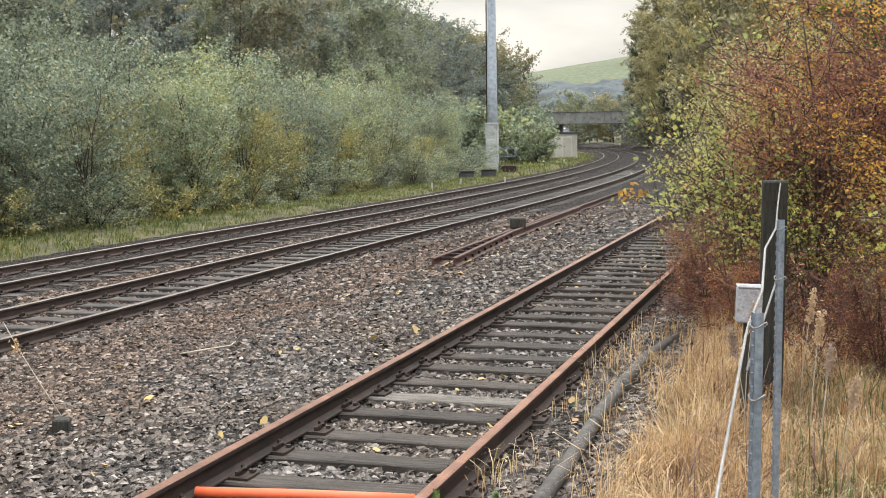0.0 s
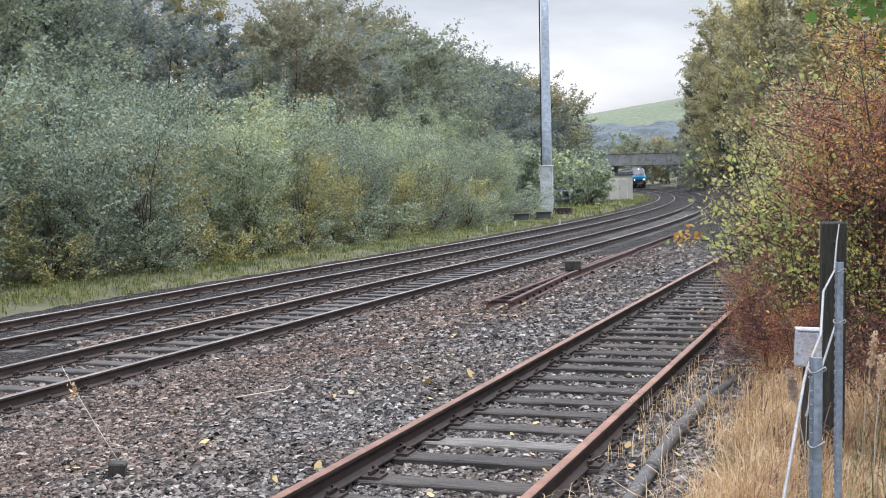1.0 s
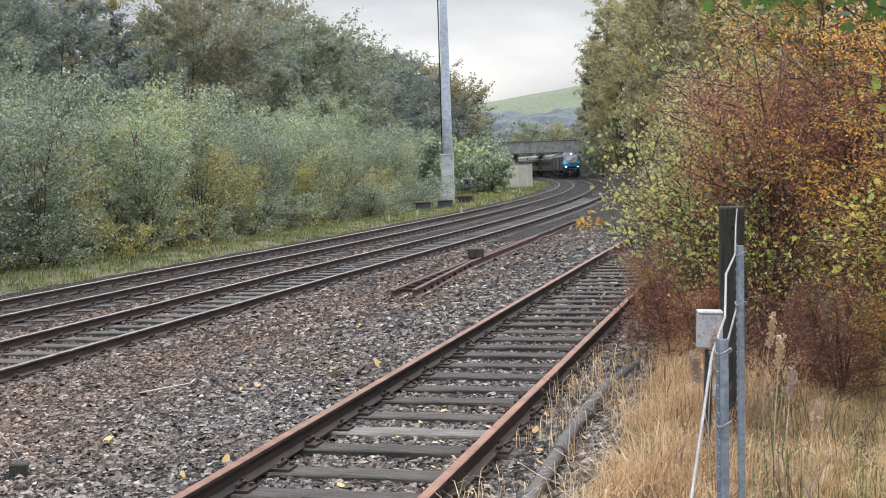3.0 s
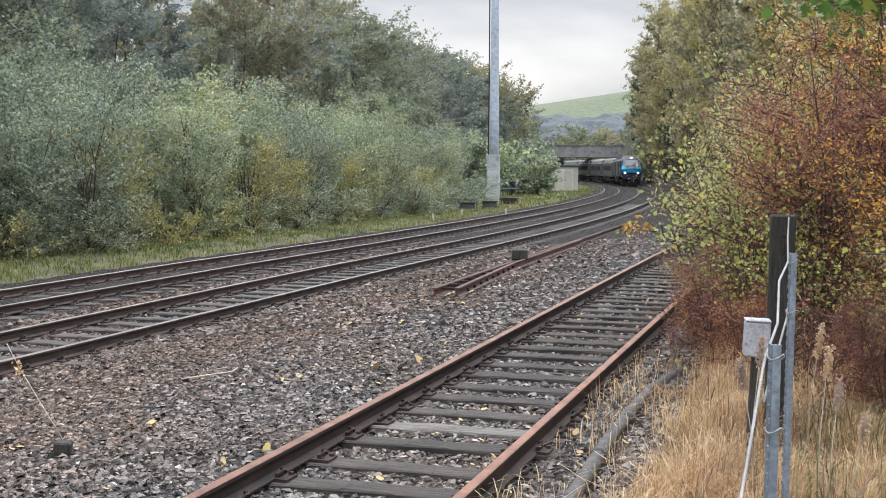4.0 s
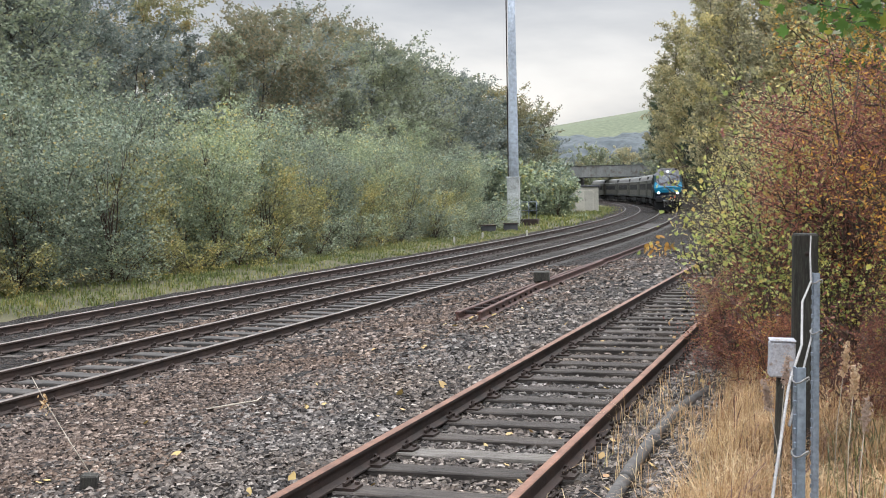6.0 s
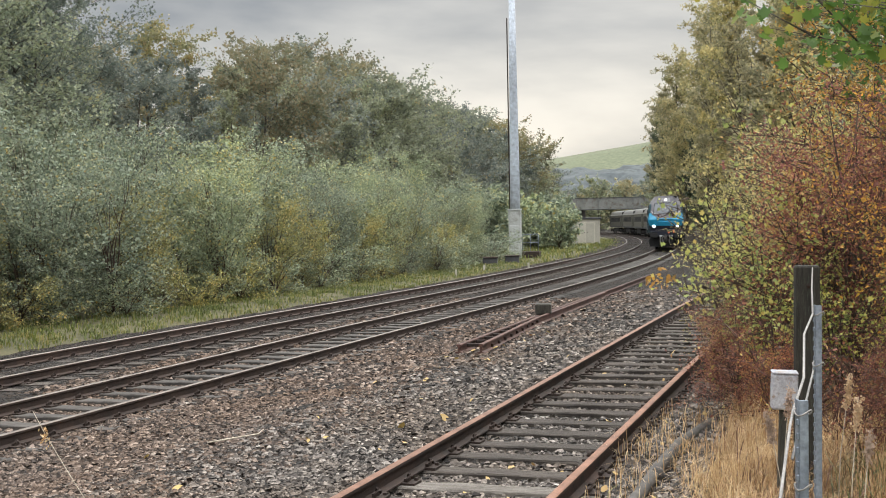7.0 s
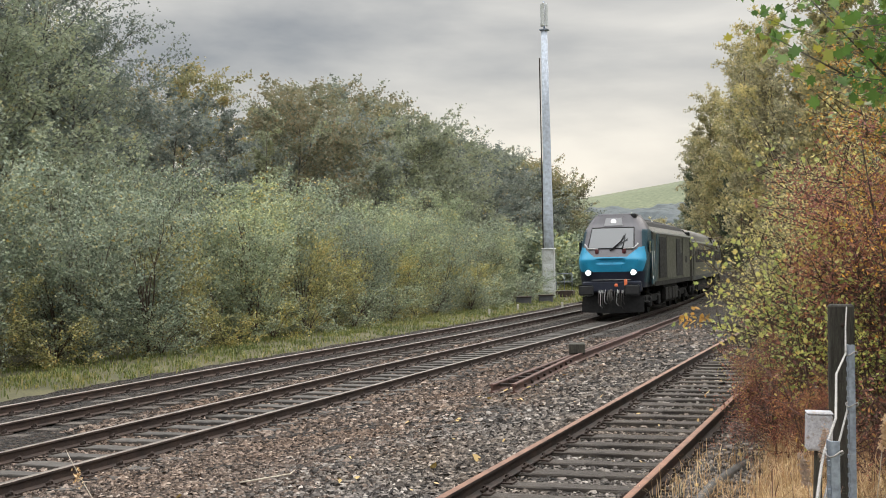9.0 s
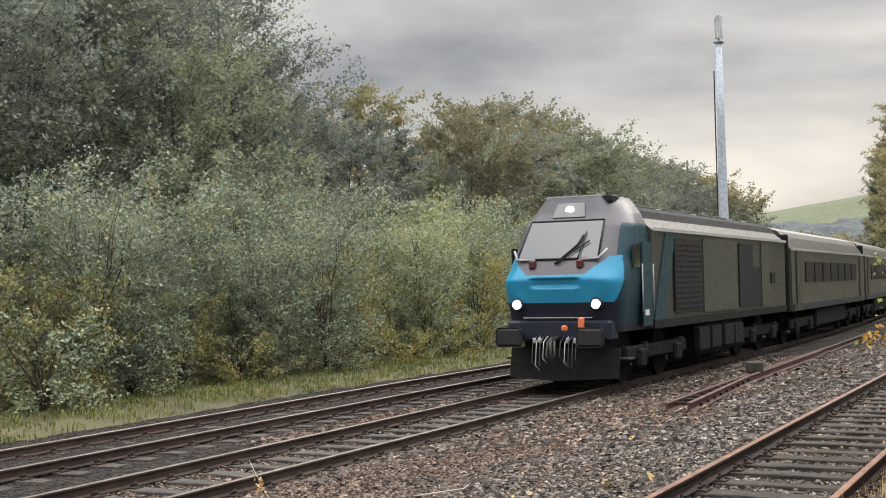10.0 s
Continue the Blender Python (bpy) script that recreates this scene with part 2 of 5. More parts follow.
L_IVY = leafy("ivy_leaf", [(0.0, (0.028, 0.045, 0.026)), (0.6, (0.06, 0.085, 0.045)), (1.0, (0.11, 0.125, 0.06))], glow=0.2)
L_OAK = leafy("turning_oak_leaf", [(0.0, (0.14, 0.16, 0.11)), (0.5, (0.23, 0.225, 0.14)), (1.0, (0.32, 0.24, 0.13))], glow=0.45)
L_POPLAR = leafy("poplar_leaf", [(0.0, (0.19, 0.20, 0.125)), (0.5, (0.36, 0.335, 0.205)), (1.0, (0.52, 0.44, 0.24))], glow=0.6)
L_RED = leafy("russet_leaf", [(0.0, (0.11, 0.048, 0.046)), (0.4, (0.31, 0.125, 0.10)), (0.68, (0.47, 0.20, 0.12)), (0.85, (0.60, 0.38, 0.13)), (1.0, (0.36, 0.38, 0.11))], glow=0.45)
L_ORANGE = leafy("orange_leaf", [(0.0, (0.16, 0.14, 0.05)), (0.35, (0.42, 0.24, 0.07)), (0.7, (0.66, 0.36, 0.08)), (1.0, (0.70, 0.50, 0.12))], glow=0.5)
L_GOLD = leafy("golden_leaf", [(0.0, (0.19, 0.20, 0.085)), (0.4, (0.43, 0.40, 0.17)), (0.8, (0.68, 0.58, 0.28)), (1.0, (0.58, 0.32, 0.12))], glow=0.5)
L_LIME = leafy("lime_leaf", [(0.0, (0.17, 0.22, 0.075)), (0.35, (0.42, 0.48, 0.15)), (0.75, (0.70, 0.66, 0.20)), (1.0, (0.68, 0.46, 0.15))], glow=0.5)
L_SYCAMORE = leafy("sycamore_leaf", [(0.0, (0.055, 0.12, 0.03)), (0.6, (0.12, 0.22, 0.05)), (1.0, (0.38, 0.34, 0.06))], glow=0.45)
L_DRY = leafy("dry_grass_blade", [(0.0, (0.13, 0.065, 0.035)), (0.25, (0.43, 0.26, 0.13)), (0.6, (0.74, 0.52, 0.28)), (0.9, (0.88, 0.71, 0.45)), (1.0, (0.32, 0.33, 0.10))], glow=0.45)
L_GRASS = leafy("verge_grass_blade", [(0.0, (0.05, 0.07, 0.022)), (0.5, (0.115, 0.145, 0.045)), (0.85, (0.24, 0.235, 0.075)), (1.0, (0.33, 0.27, 0.13))], glow=0.3)
L_FALLEN = leafy("fallen_leaf", [(0.0, (0.36, 0.22, 0.08)), (0.5, (0.52, 0.38, 0.13)), (1.0, (0.36, 0.17, 0.08))], glow=0.1)


# ---- building helpers ----
def mesh_of(name, verts, faces, mats, slots=None, smooth=False):
    me = bpy.data.meshes.new(name)
    me.from_pydata([tuple(v) for v in verts], [], faces)
    for m in mats if isinstance(mats, (list, tuple)) else [mats]:
        me.materials.append(m)
    if slots is not None:
        me.polygons.foreach_set("material_index", slots)
    if smooth:
        me.polygons.foreach_set("use_smooth", [True] * len(me.polygons))
    me.update()
    return me


def fast_mesh(name, verts, size, mat, smooth=False):
    """A mesh of loose polygons with size corners each, from an array of corners."""
    me = bpy.data.meshes.new(name)
    count = len(verts) // size
    me.vertices.add(len(verts))
    me.vertices.foreach_set("co", np.ascontiguousarray(verts, np.float32).ravel())
    me.loops.add(len(verts))
    me.loops.foreach_set("vertex_index", np.arange(len(verts), dtype=np.int32))
    me.polygons.add(count)
    me.polygons.foreach_set("loop_start", np.arange(count, dtype=np.int32) * size)
    me.materials.append(mat)
    me.update(calc_edges=True)
    return me


def tri_mesh(name, verts, tris, mat):
    me = bpy.data.meshes.new(name)
    tris = np.asarray(tris, np.int32)
    me.vertices.add(len(verts))
    me.vertices.foreach_set("co", np.ascontiguousarray(verts, np.float32).ravel())
    me.loops.add(tris.size)
    me.loops.foreach_set("vertex_index", tris.ravel())
    me.polygons.add(len(tris))
    me.polygons.foreach_set("loop_start", np.arange(len(tris), dtype=np.int32) * 3)
    me.materials.append(mat)
    me.update(calc_edges=True)
    me.shade_flat()
    return me


def part(name, data, parent=None, m=None, label=""):
    ob = new(name, data)
    if parent:
        ob.parent = parent
    if m is not None:
        ob.matrix_basis = m
    return tagged(ob, label)


def thing(name, label, category, m=None, group="", kind="", data=None):
    ob = new(name, data)
    if m is not None:
        ob.matrix_basis = m
    return tagged(ob, label, category, group, kind)


def bm_mesh(name, bm, mat, smooth=False):
    me = bpy.data.meshes.new(name)
    bm.to_mesh(me)
    bm.free()
    me.materials.append(mat)
    if smooth:
        me.polygons.foreach_set("use_smooth", [True] * len(me.polygons))
    return me


def block(name, size, mat, bevel=0.01, at=(0, 0, 0), taper=1.0):
    """A bevelled block; at is the centre of its foot; taper narrows the top."""
    bm = bmesh.new()
    bmesh.ops.create_cube(bm, size=1)
    for v in bm.verts:
        k = taper if v.co.z > 0 else 1.0
        v.co = Vector((v.co.x * size[0] * k + at[0], v.co.y * size[1] * k + at[1], (v.co.z + 0.5) * size[2] + at[2]))
    if bevel:
        bmesh.ops.bevel(bm, geom=bm.edges[:], offset=bevel, segments=1, affect="EDGES")
    return bm_mesh(name, bm, mat)


def tube_arrays(points, radii, sides=5):
    pts = np.array(points, float)
    d = np.gradient(pts, axis=0)
    d /= np.linalg.norm(d, axis=1, keepdims=True) + 1e-9
    ref = np.where(np.abs(d[:, 2:3]) > 0.9, (1.0, 0, 0), (0, 0, 1.0))
    a = np.cross(d, ref)
    a /= np.linalg.norm(a, axis=1, keepdims=True) + 1e-9
    b = np.cross(d, a)
    ang = np.arange(sides) * 2 * np.pi / sides
    ring = pts[:, None] + np.array(radii)[:, None, None] * (np.cos(ang)[None, :, None] * a[:, None] + np.sin(ang)[None, :, None] * b[:, None])
    n = len(pts)
    faces = []
    for i in range(n - 1):
        for j in range(sides):
            k = (j + 1) % sides
            faces.append((i * sides + j, i * sides + k, (i + 1) * sides + k, (i + 1) * sides + j))
    faces.append(tuple(range(sides))[::-1])
    faces.append(tuple(range((n - 1) * sides, n * sides)))
    return ring.reshape(-1, 3), faces


def tube(name, points, radius, mat, sides=8):
    radii = radius if isinstance(radius, (list, tuple)) else [radius] * len(points)
    v, f = tube_arrays(points, radii, sides)
    return mesh_of(name, v, f, mat, smooth=True)


def extrude(name, profile, path, mats, slots=None, closed=True):
    """A profile (x across, z up) carried along a level path of (x, y, z, heading)."""
    n = len(profile)
    verts, faces, sl = [], [], []
    for x, y, z, a in path:
        c, s = math.cos(a), math.sin(a)
        verts += [(x + c * px, y + s * px, z + pz) for px, pz in profile]
    for i in range(len(path) - 1):
        for j in range(n if closed else n - 1):
            k = (j + 1) % n
            faces.append((i * n + j, i * n + k, (i + 1) * n + k, (i + 1) * n + j))
            sl.append(slots[j] if slots else 0)
    if closed:
        faces += [tuple(range(n))[::-1], tuple(range((len(path) - 1) * n, len(path) * n))]
        sl += [0, 0]
    return mesh_of(name, verts, faces, mats, sl)


# ---- the line of the railway ----
NEAR_X, FAR_X, BEND_Y, BEND_R = -7.57, -10.94, 26.0, 600.0


def rail_level(y):
    return -0.30 - 0.006 * max(0.0, y - 25.0)


def shift(y):
    """How far the main line has bent away at y."""
    d = max(0.0, y - BEND_Y)
    return BEND_R - math.sqrt(max(1.0, BEND_R * BEND_R - min(d, 400.0) ** 2))


def along(s, off=0.0):
    """Place and heading at s metres along the main line from y = 0; off to the right of the near track's middle."""
    if s < BEND_Y:
        return NEAR_X + off, s, rail_level(s), 0.0
    a = (s - BEND_Y) / BEND_R
    r = BEND_R + off
    x = NEAR_X - BEND_R + r * math.cos(a)
    y = BEND_Y + r * math.sin(a)
    return x, y, rail_level(y), a


def smooth(a, b, v):
    t = min(1.0, max(0.0, (v - a) / (b - a)))
    return t * t * (3 - 2 * t)


def ground_z(x, y):
    u = x + shift(y)
    drop = 0.006 * max(0.0, y - 25.0)
    k = smooth(-6.3, -2.8, u)
    z = (-0.475 - 0.04 * (1 - smooth(0.55, 0.8, abs(u - NEAR_X))) + 0.03 * (1 - smooth(0.5, 0.8, abs(u - FAR_X))) - drop) * (1 - k) + (-0.165 - drop * 0.8) * k
    z -= 0.045 * smooth(-1.85, -1.6, u) * (1 - smooth(0.08, 0.3, u))
    z += 0.03 * smooth(0.1, 0.4, u) * (1 - smooth(0.6, 1.2, u))
    if u < -13.2:
        z += 0.10 * smooth(13.2, 14.5, -u)
        z += 6.5 * smooth(17.0, 48.0, -u)
    if u > 0.6:
        z += 0.16 * smooth(0.6, 1.5, u) + 1.2 * smooth(5.0, 20.0, u)
    return z


# ---- ground ----
def ground_sheet():
    xs = [-1200, -700, -400, -250, -160, -110, -80, -62] + list(np.arange(-52, -20, 2.0)) + list(np.arange(-20, -12, 0.8)) + list(np.arange(-12, 4, 0.5)) + [5, 7, 10, 15, 22, 35, 60, 100, 200, 400, 800]
    ys = [-80, -40, -20] + list(np.arange(-10, 40, 1.0)) + list(np.arange(40, 120, 3.0)) + list(np.arange(120, 280, 8.0)) + [300, 350, 420, 520, 700, 1000, 1500, 2500]
    verts, faces = [], []
    for y in ys:
        for x in xs:
            verts.append((x - shift(min(y, 300)), y, ground_z(x - shift(min(y, 300)), min(y, 400)) - 0.05 + 0.03 * noise.noise((x * 0.7, y * 0.7, 0))))
    w = len(xs)
    for j in range(len(ys) - 1):
        for i in range(w - 1):
            faces.append((j * w + i, j * w + i + 1, (j + 1) * w + i + 1, (j + 1) * w + i))
    tagged(new("ground", mesh_of("ground", verts, faces, M_SOIL, smooth=True)), "rough grassy ground of the railway cutting", "ground", kind="structure")


def ballast_sheet(us, name, mat, label, edges):
    ys = list(np.arange(-6, 36, 0.3)) + list(np.arange(36, 90, 1.0)) + list(np.arange(90, 262, 4.0))
    verts, faces = [], []
    for y in ys:
        for i, u in enumerate(us):
            edge = -0.16 if i in edges else 0.0
            x = u - shift(y)
            bumpy = 0.035 * noise.noise((x * 1.3, y * 1.3, 3)) + 0.02 * noise.noise((x * 5, y * 5, 1))
            verts.append((x, y, ground_z(x, y) + bumpy + edge))
    w = len(us)
    for j in range(len(ys) - 1):
        for i in range(w - 1):
            faces.append((j * w + i, j * w + i + 1, (j + 1) * w + i + 1, (j + 1) * w + i))
    tagged(new(name, mesh_of(name, verts, faces, mat, smooth=True)), label, "ballast", kind="structure")


def stones():
    """Crushed stones, laid thickest close to the fence and thinner further off."""
    rng = np.random.default_rng(5)
    spots = []
    for y0, y1, u0, u1, per, r0, r1 in ((5.5, 10, -6.0, 1.0, 1500, 0.014, 0.028), (10, 15, -9.0, 1.0, 860, 0.015, 0.031), (15, 23, -9.5, 1.0, 230, 0.021, 0.043), (23, 36, -9.5, 0.6, 60, 0.03, 0.055)):
        n = int((y1 - y0) * (u1 - u0) * per)
        a = np.stack([rng.uniform(u0, u1, n), rng.uniform(y0, y1, n), rng.uniform(r0, r1, n) * rng.choice([0.7, 1.0, 1.25], n)], 1)
        spots.append(a)
    a = np.concatenate(spots)
    # heights by table: the ground is smooth
    gx, gy = np.arange(-14, 2, 0.1), np.arange(5, 49, 0.5)
    tab = np.array([[ground_z(x, y) for x in gx] for y in gy])
    ix = np.clip(((a[:, 0] + 14) / 0.1).astype(int), 0, len(gx) - 1)
    iy = np.clip(((a[:, 1] - 5) / 0.5).astype(int), 0, len(gy) - 1)
    a[:, 0] -= np.array([shift(y) for y in a[:, 1]])
    z = tab[iy, ix] + rng.uniform(-0.012, 0.03, len(a))
    base = np.array([(1.25, 0.6, -0.5), (-0.6, 1.2, -0.7), (-1.25, -0.6, -0.5), (0.6, -1.2, -0.7), (0.62, 0.15, 1.0), (-0.55, -0.1, 0.9)], float)
    tris = [(0, 1, 5), (0, 5, 4), (1, 2, 5), (2, 3, 4), (2, 4, 5), (3, 0, 4)]
    n = len(a)
    v = base[None] * rng.uniform(0.5, 1.15, (n, 6, 3)) * np.stack([a[:, 2] * rng.uniform(0.8, 1.5, n), a[:, 2], a[:, 2] * rng.uniform(0.35, 0.75, n)], 1)[:, None]
    yaw, tip = rng.uniform(0, 6.28, n), rng.normal(0, 0.38, n)
    c, s = np.cos(tip)[:, None], np.sin(tip)[:, None]
    y2, z2 = v[..., 1] * c - v[..., 2] * s, v[..., 1] * s + v[..., 2] * c
    c, s = np.cos(yaw)[:, None], np.sin(yaw)[:, None]
    x3, y3 = v[..., 0] * c - y2 * s, v[..., 0] * s + y2 * c
    v = np.stack([x3 + a[:, 0:1], y3 + a[:, 1:2], z2 + z[:, None]], -1)
    brown = rng.uniform(-4.6, -2.4, n) > a[:, 0]
    for pick, mat, label in ((brown, M_STONE_BROWN, "loose angular brown crushed stones beside the running line"), (~brown, M_STONE, "loose angular grey crushed stones round the siding")):
        k = int(pick.sum())
        t = (np.array(tris)[None] + 6 * np.arange(k)[:, None, None]).reshape(-1, 3)
        tagged(new("ballast_stones", tri_mesh("ballast_stones", v[pick].reshape(-1, 3), t, mat)), label, "gravel", kind="stuff")


# ---- tracks ----
RAIL = [(-0.07, -0.15), (-0.07, -0.138), (-0.015, -0.118), (-0.012, -0.04), (-0.036, -0.03), (-0.036, -0.006), (-0.028, 0.0), (0.028, 0.0), (0.036, -0.006), (0.036, -0.03), (0.012, -0.04), (0.015, -0.118), (0.07, -0.138), (0.07, -0.15)]
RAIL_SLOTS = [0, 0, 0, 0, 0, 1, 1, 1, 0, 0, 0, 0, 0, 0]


def sleeper_mesh(name, mat, length=2.55, seed=0):
    rng = random.Random(seed)
    bm = bmesh.new()
    bmesh.ops.create_cube(bm, size=1)
    for v in bm.verts:
        v.co = Vector((v.co.x * length, v.co.y * 0.25, v.co.z * 0.12))
    bmesh.ops.subdivide_edges(bm, edges=[e for e in bm.edges if abs(e.verts[0].co.x - e.verts[1].co.x) > 1], cuts=6)
    bmesh.ops.bevel(bm, geom=[e for e in bm.edges if e.calc_length() > 0.2], offset=0.012, segments=1, affect="EDGES")
    for v in bm.verts:
        v.co += Vector((0, rng.uniform(-0.008, 0.008), rng.uniform(-0.006, 0.006)))
    return bm_mesh(name, bm, mat)


def chair_mesh():
    """A low cast baseplate with two lugs and looped spring clips."""
    bm = bmesh.new()

    def box(cx, cy, cz, sx, sy, sz):
        r = bmesh.ops.create_cube(bm, size=1)
        for v in r["verts"]:
            v.co = Vector((v.co.x * sx + cx, v.co.y * sy + cy, v.co.z * sz + cz))
    box(0, 0, -0.147, 0.36, 0.17, 0.022)
    for s in (-1, 1):
        box(s * 0.092, 0, -0.125, 0.03, 0.10, 0.035)
        box(s * 0.15, 0.05, -0.13, 0.03, 0.03, 0.03)
        loop = [(s * (0.105 + 0.035 * math.sin(k * 0.75)), -0.06 + 0.02 * k, -0.11 + 0.03 * abs(math.sin(k * 1.05))) for k in range(7)]
        v, f = tube_arrays(loop, [0.010] * 7, 4)
        bv = [bm.verts.new(p) for p in v]
        for q in f:
            bm.faces.new([bv[i] for i in q])
    return bm_mesh("rail_chair", bm, M_IRON)


def track(name, label, paths, tops, sides, sleepers, mats, kind=""):
    """paths: the middle line; two rails, sleepers at the given poses."""
    t = thing(name, label, "railway track")
    for off in (-0.7525, 0.7525):
        rail = [(x + off * math.cos(a), y + off * math.sin(a), z, a) for x, y, z, a in paths]
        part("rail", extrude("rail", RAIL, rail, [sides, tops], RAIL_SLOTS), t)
    meshes = [sleeper_mesh("sleeper", m, seed=i) for i, m in enumerate(mats)]
    chair = chair_mesh()
    for i, (x, y, z, a, pick, tilt) in enumerate(sleepers):
        part("sleeper", meshes[pick], t, pose(x, y, z - 0.215, 0, 0, math.degrees(a) + tilt))
        for off in (-0.7525, 0.7525):
            part("rail_chair", chair, t, pose(x + off * math.cos(a), y + off * math.sin(a), z, 0, 0, math.degrees(a)))
    return t


def all_tracks():
    rng = random.Random(3)
    ys = list(np.arange(-4, 32, 3.0)) + [36, 40, 50, 60]
    line = [(-0.7175, y, -0.006 * 0.8 * max(0, y - 25), 0.0) for y in ys]
    sl = []
    y = 1.10
    while y < 31:
        pick = 3 if abs(y - 9.29) < 0.2 else rng.choice([0, 1, 2])
        sl.append((-0.7175 + rng.uniform(-0.04, 0.04), y + rng.uniform(-0.03, 0.03), -0.006 * 0.8 * max(0, y - 25) + rng.uniform(-0.012, 0.008), 0.0, pick, rng.uniform(-1.2, 1.2)))
        y += 0.63
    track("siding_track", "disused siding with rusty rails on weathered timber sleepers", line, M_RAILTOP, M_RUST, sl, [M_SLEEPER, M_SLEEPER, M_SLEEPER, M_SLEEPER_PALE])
    for nm, lab, off, top in (("main_track", "running line with worn steel rails on concrete sleepers", 0.0, M_RUNTOP), ("main_track", "second running line with dark rails beside a grass verge", FAR_X - NEAR_X, M_RUNTOP)):
        path = [along(s, off) for s in list(np.arange(-6, 33, 6.0)) + list(np.arange(33, 262, 4.0))]
        n = 118 if off == 0 else 96
        sl = [(*along(4 + 0.66 * i, off)[:4], rng.choice([0, 1]), 0.0) for i in range(n)]
        track(nm, lab, path, top, M_RAILSIDE, sl, [M_CONCRETE, M_CONCRETE] if off == 0 else [M_SLEEPER, M_SLEEPER])


# ---- plants ----
def leaf_frames(rng, n, upward):
    """Long and cross axes of n leaves whose faces are turned mostly to the sky."""
    f = rng.normal(size=(n, 3))
    f[:, 2] = np.abs(f[:, 2]) + upward
    f /= np.linalg.norm(f, axis=1, keepdims=True)
    d = np.cross(f, rng.normal(size=(n, 3)))
    d /= np.linalg.norm(d, axis=1, keepdims=True)
    return d, np.cross(f, d), f


def leaf_tris(rng, centres, size, upward=0.2):
    n = len(centres)
    d, e, _ = leaf_frames(rng, n, upward)
    l = (size * rng.uniform(0.65, 1.35, n))[:, None]
    return np.stack([centres - d * l - e * l * 0.5, centres + d * l - e * l * 0.35, centres + e * l * 0.9 - d * l * 0.15], 1).reshape(-1, 3)


def leaf_quads(rng, centres, size):
    n = len(centres)
    d, e, _ = leaf_frames(rng, n, 0.0)
    l = (size * rng.uniform(0.65, 1.35, n))[:, None]
    return np.stack([centres - d * l, centres + e * l * 0.58, centres + d * l, centres - e * l * 0.58], 1).reshape(-1, 3)


LOBES = [(0, -0.55), (0.35, -0.62), (0.42, -0.25), (1.0, -0.18), (0.62, 0.12), (0.78, 0.62), (0.32, 0.42), (0, 1.05), (-0.32, 0.42), (-0.78, 0.62), (-0.62, 0.12), (-1.0, -0.18), (-0.42, -0.25), (-0.35, -0.62)]
DIAMOND = [(0, -1), (0.52, -0.1), (0, 1.1), (-0.52, -0.1)]
OVAL = [(0, -1), (0.45, -0.35), (0.42, 0.35), (0, 1.1), (-0.42, 0.35), (-0.45, -0.35)]


def shaped_leaves(rng, centres, size, outline, upward=0.1):
    """Leaves with a true outline, folded a little along the midrib."""
    n, k = len(centres), len(outline)
    d, e, f = leaf_frames(rng, n, upward)
    l = size * rng.uniform(0.65, 1.3, n)
    o = np.array(outline)
    v = centres[:, None] + l[:, None, None] * (o[None, :, :1] * e[:, None] + o[None, :, 1:] * d[:, None] + (np.abs(o[None, :, :1]) * 0.25) * f[:, None])
    return v.reshape(-1, 3), k


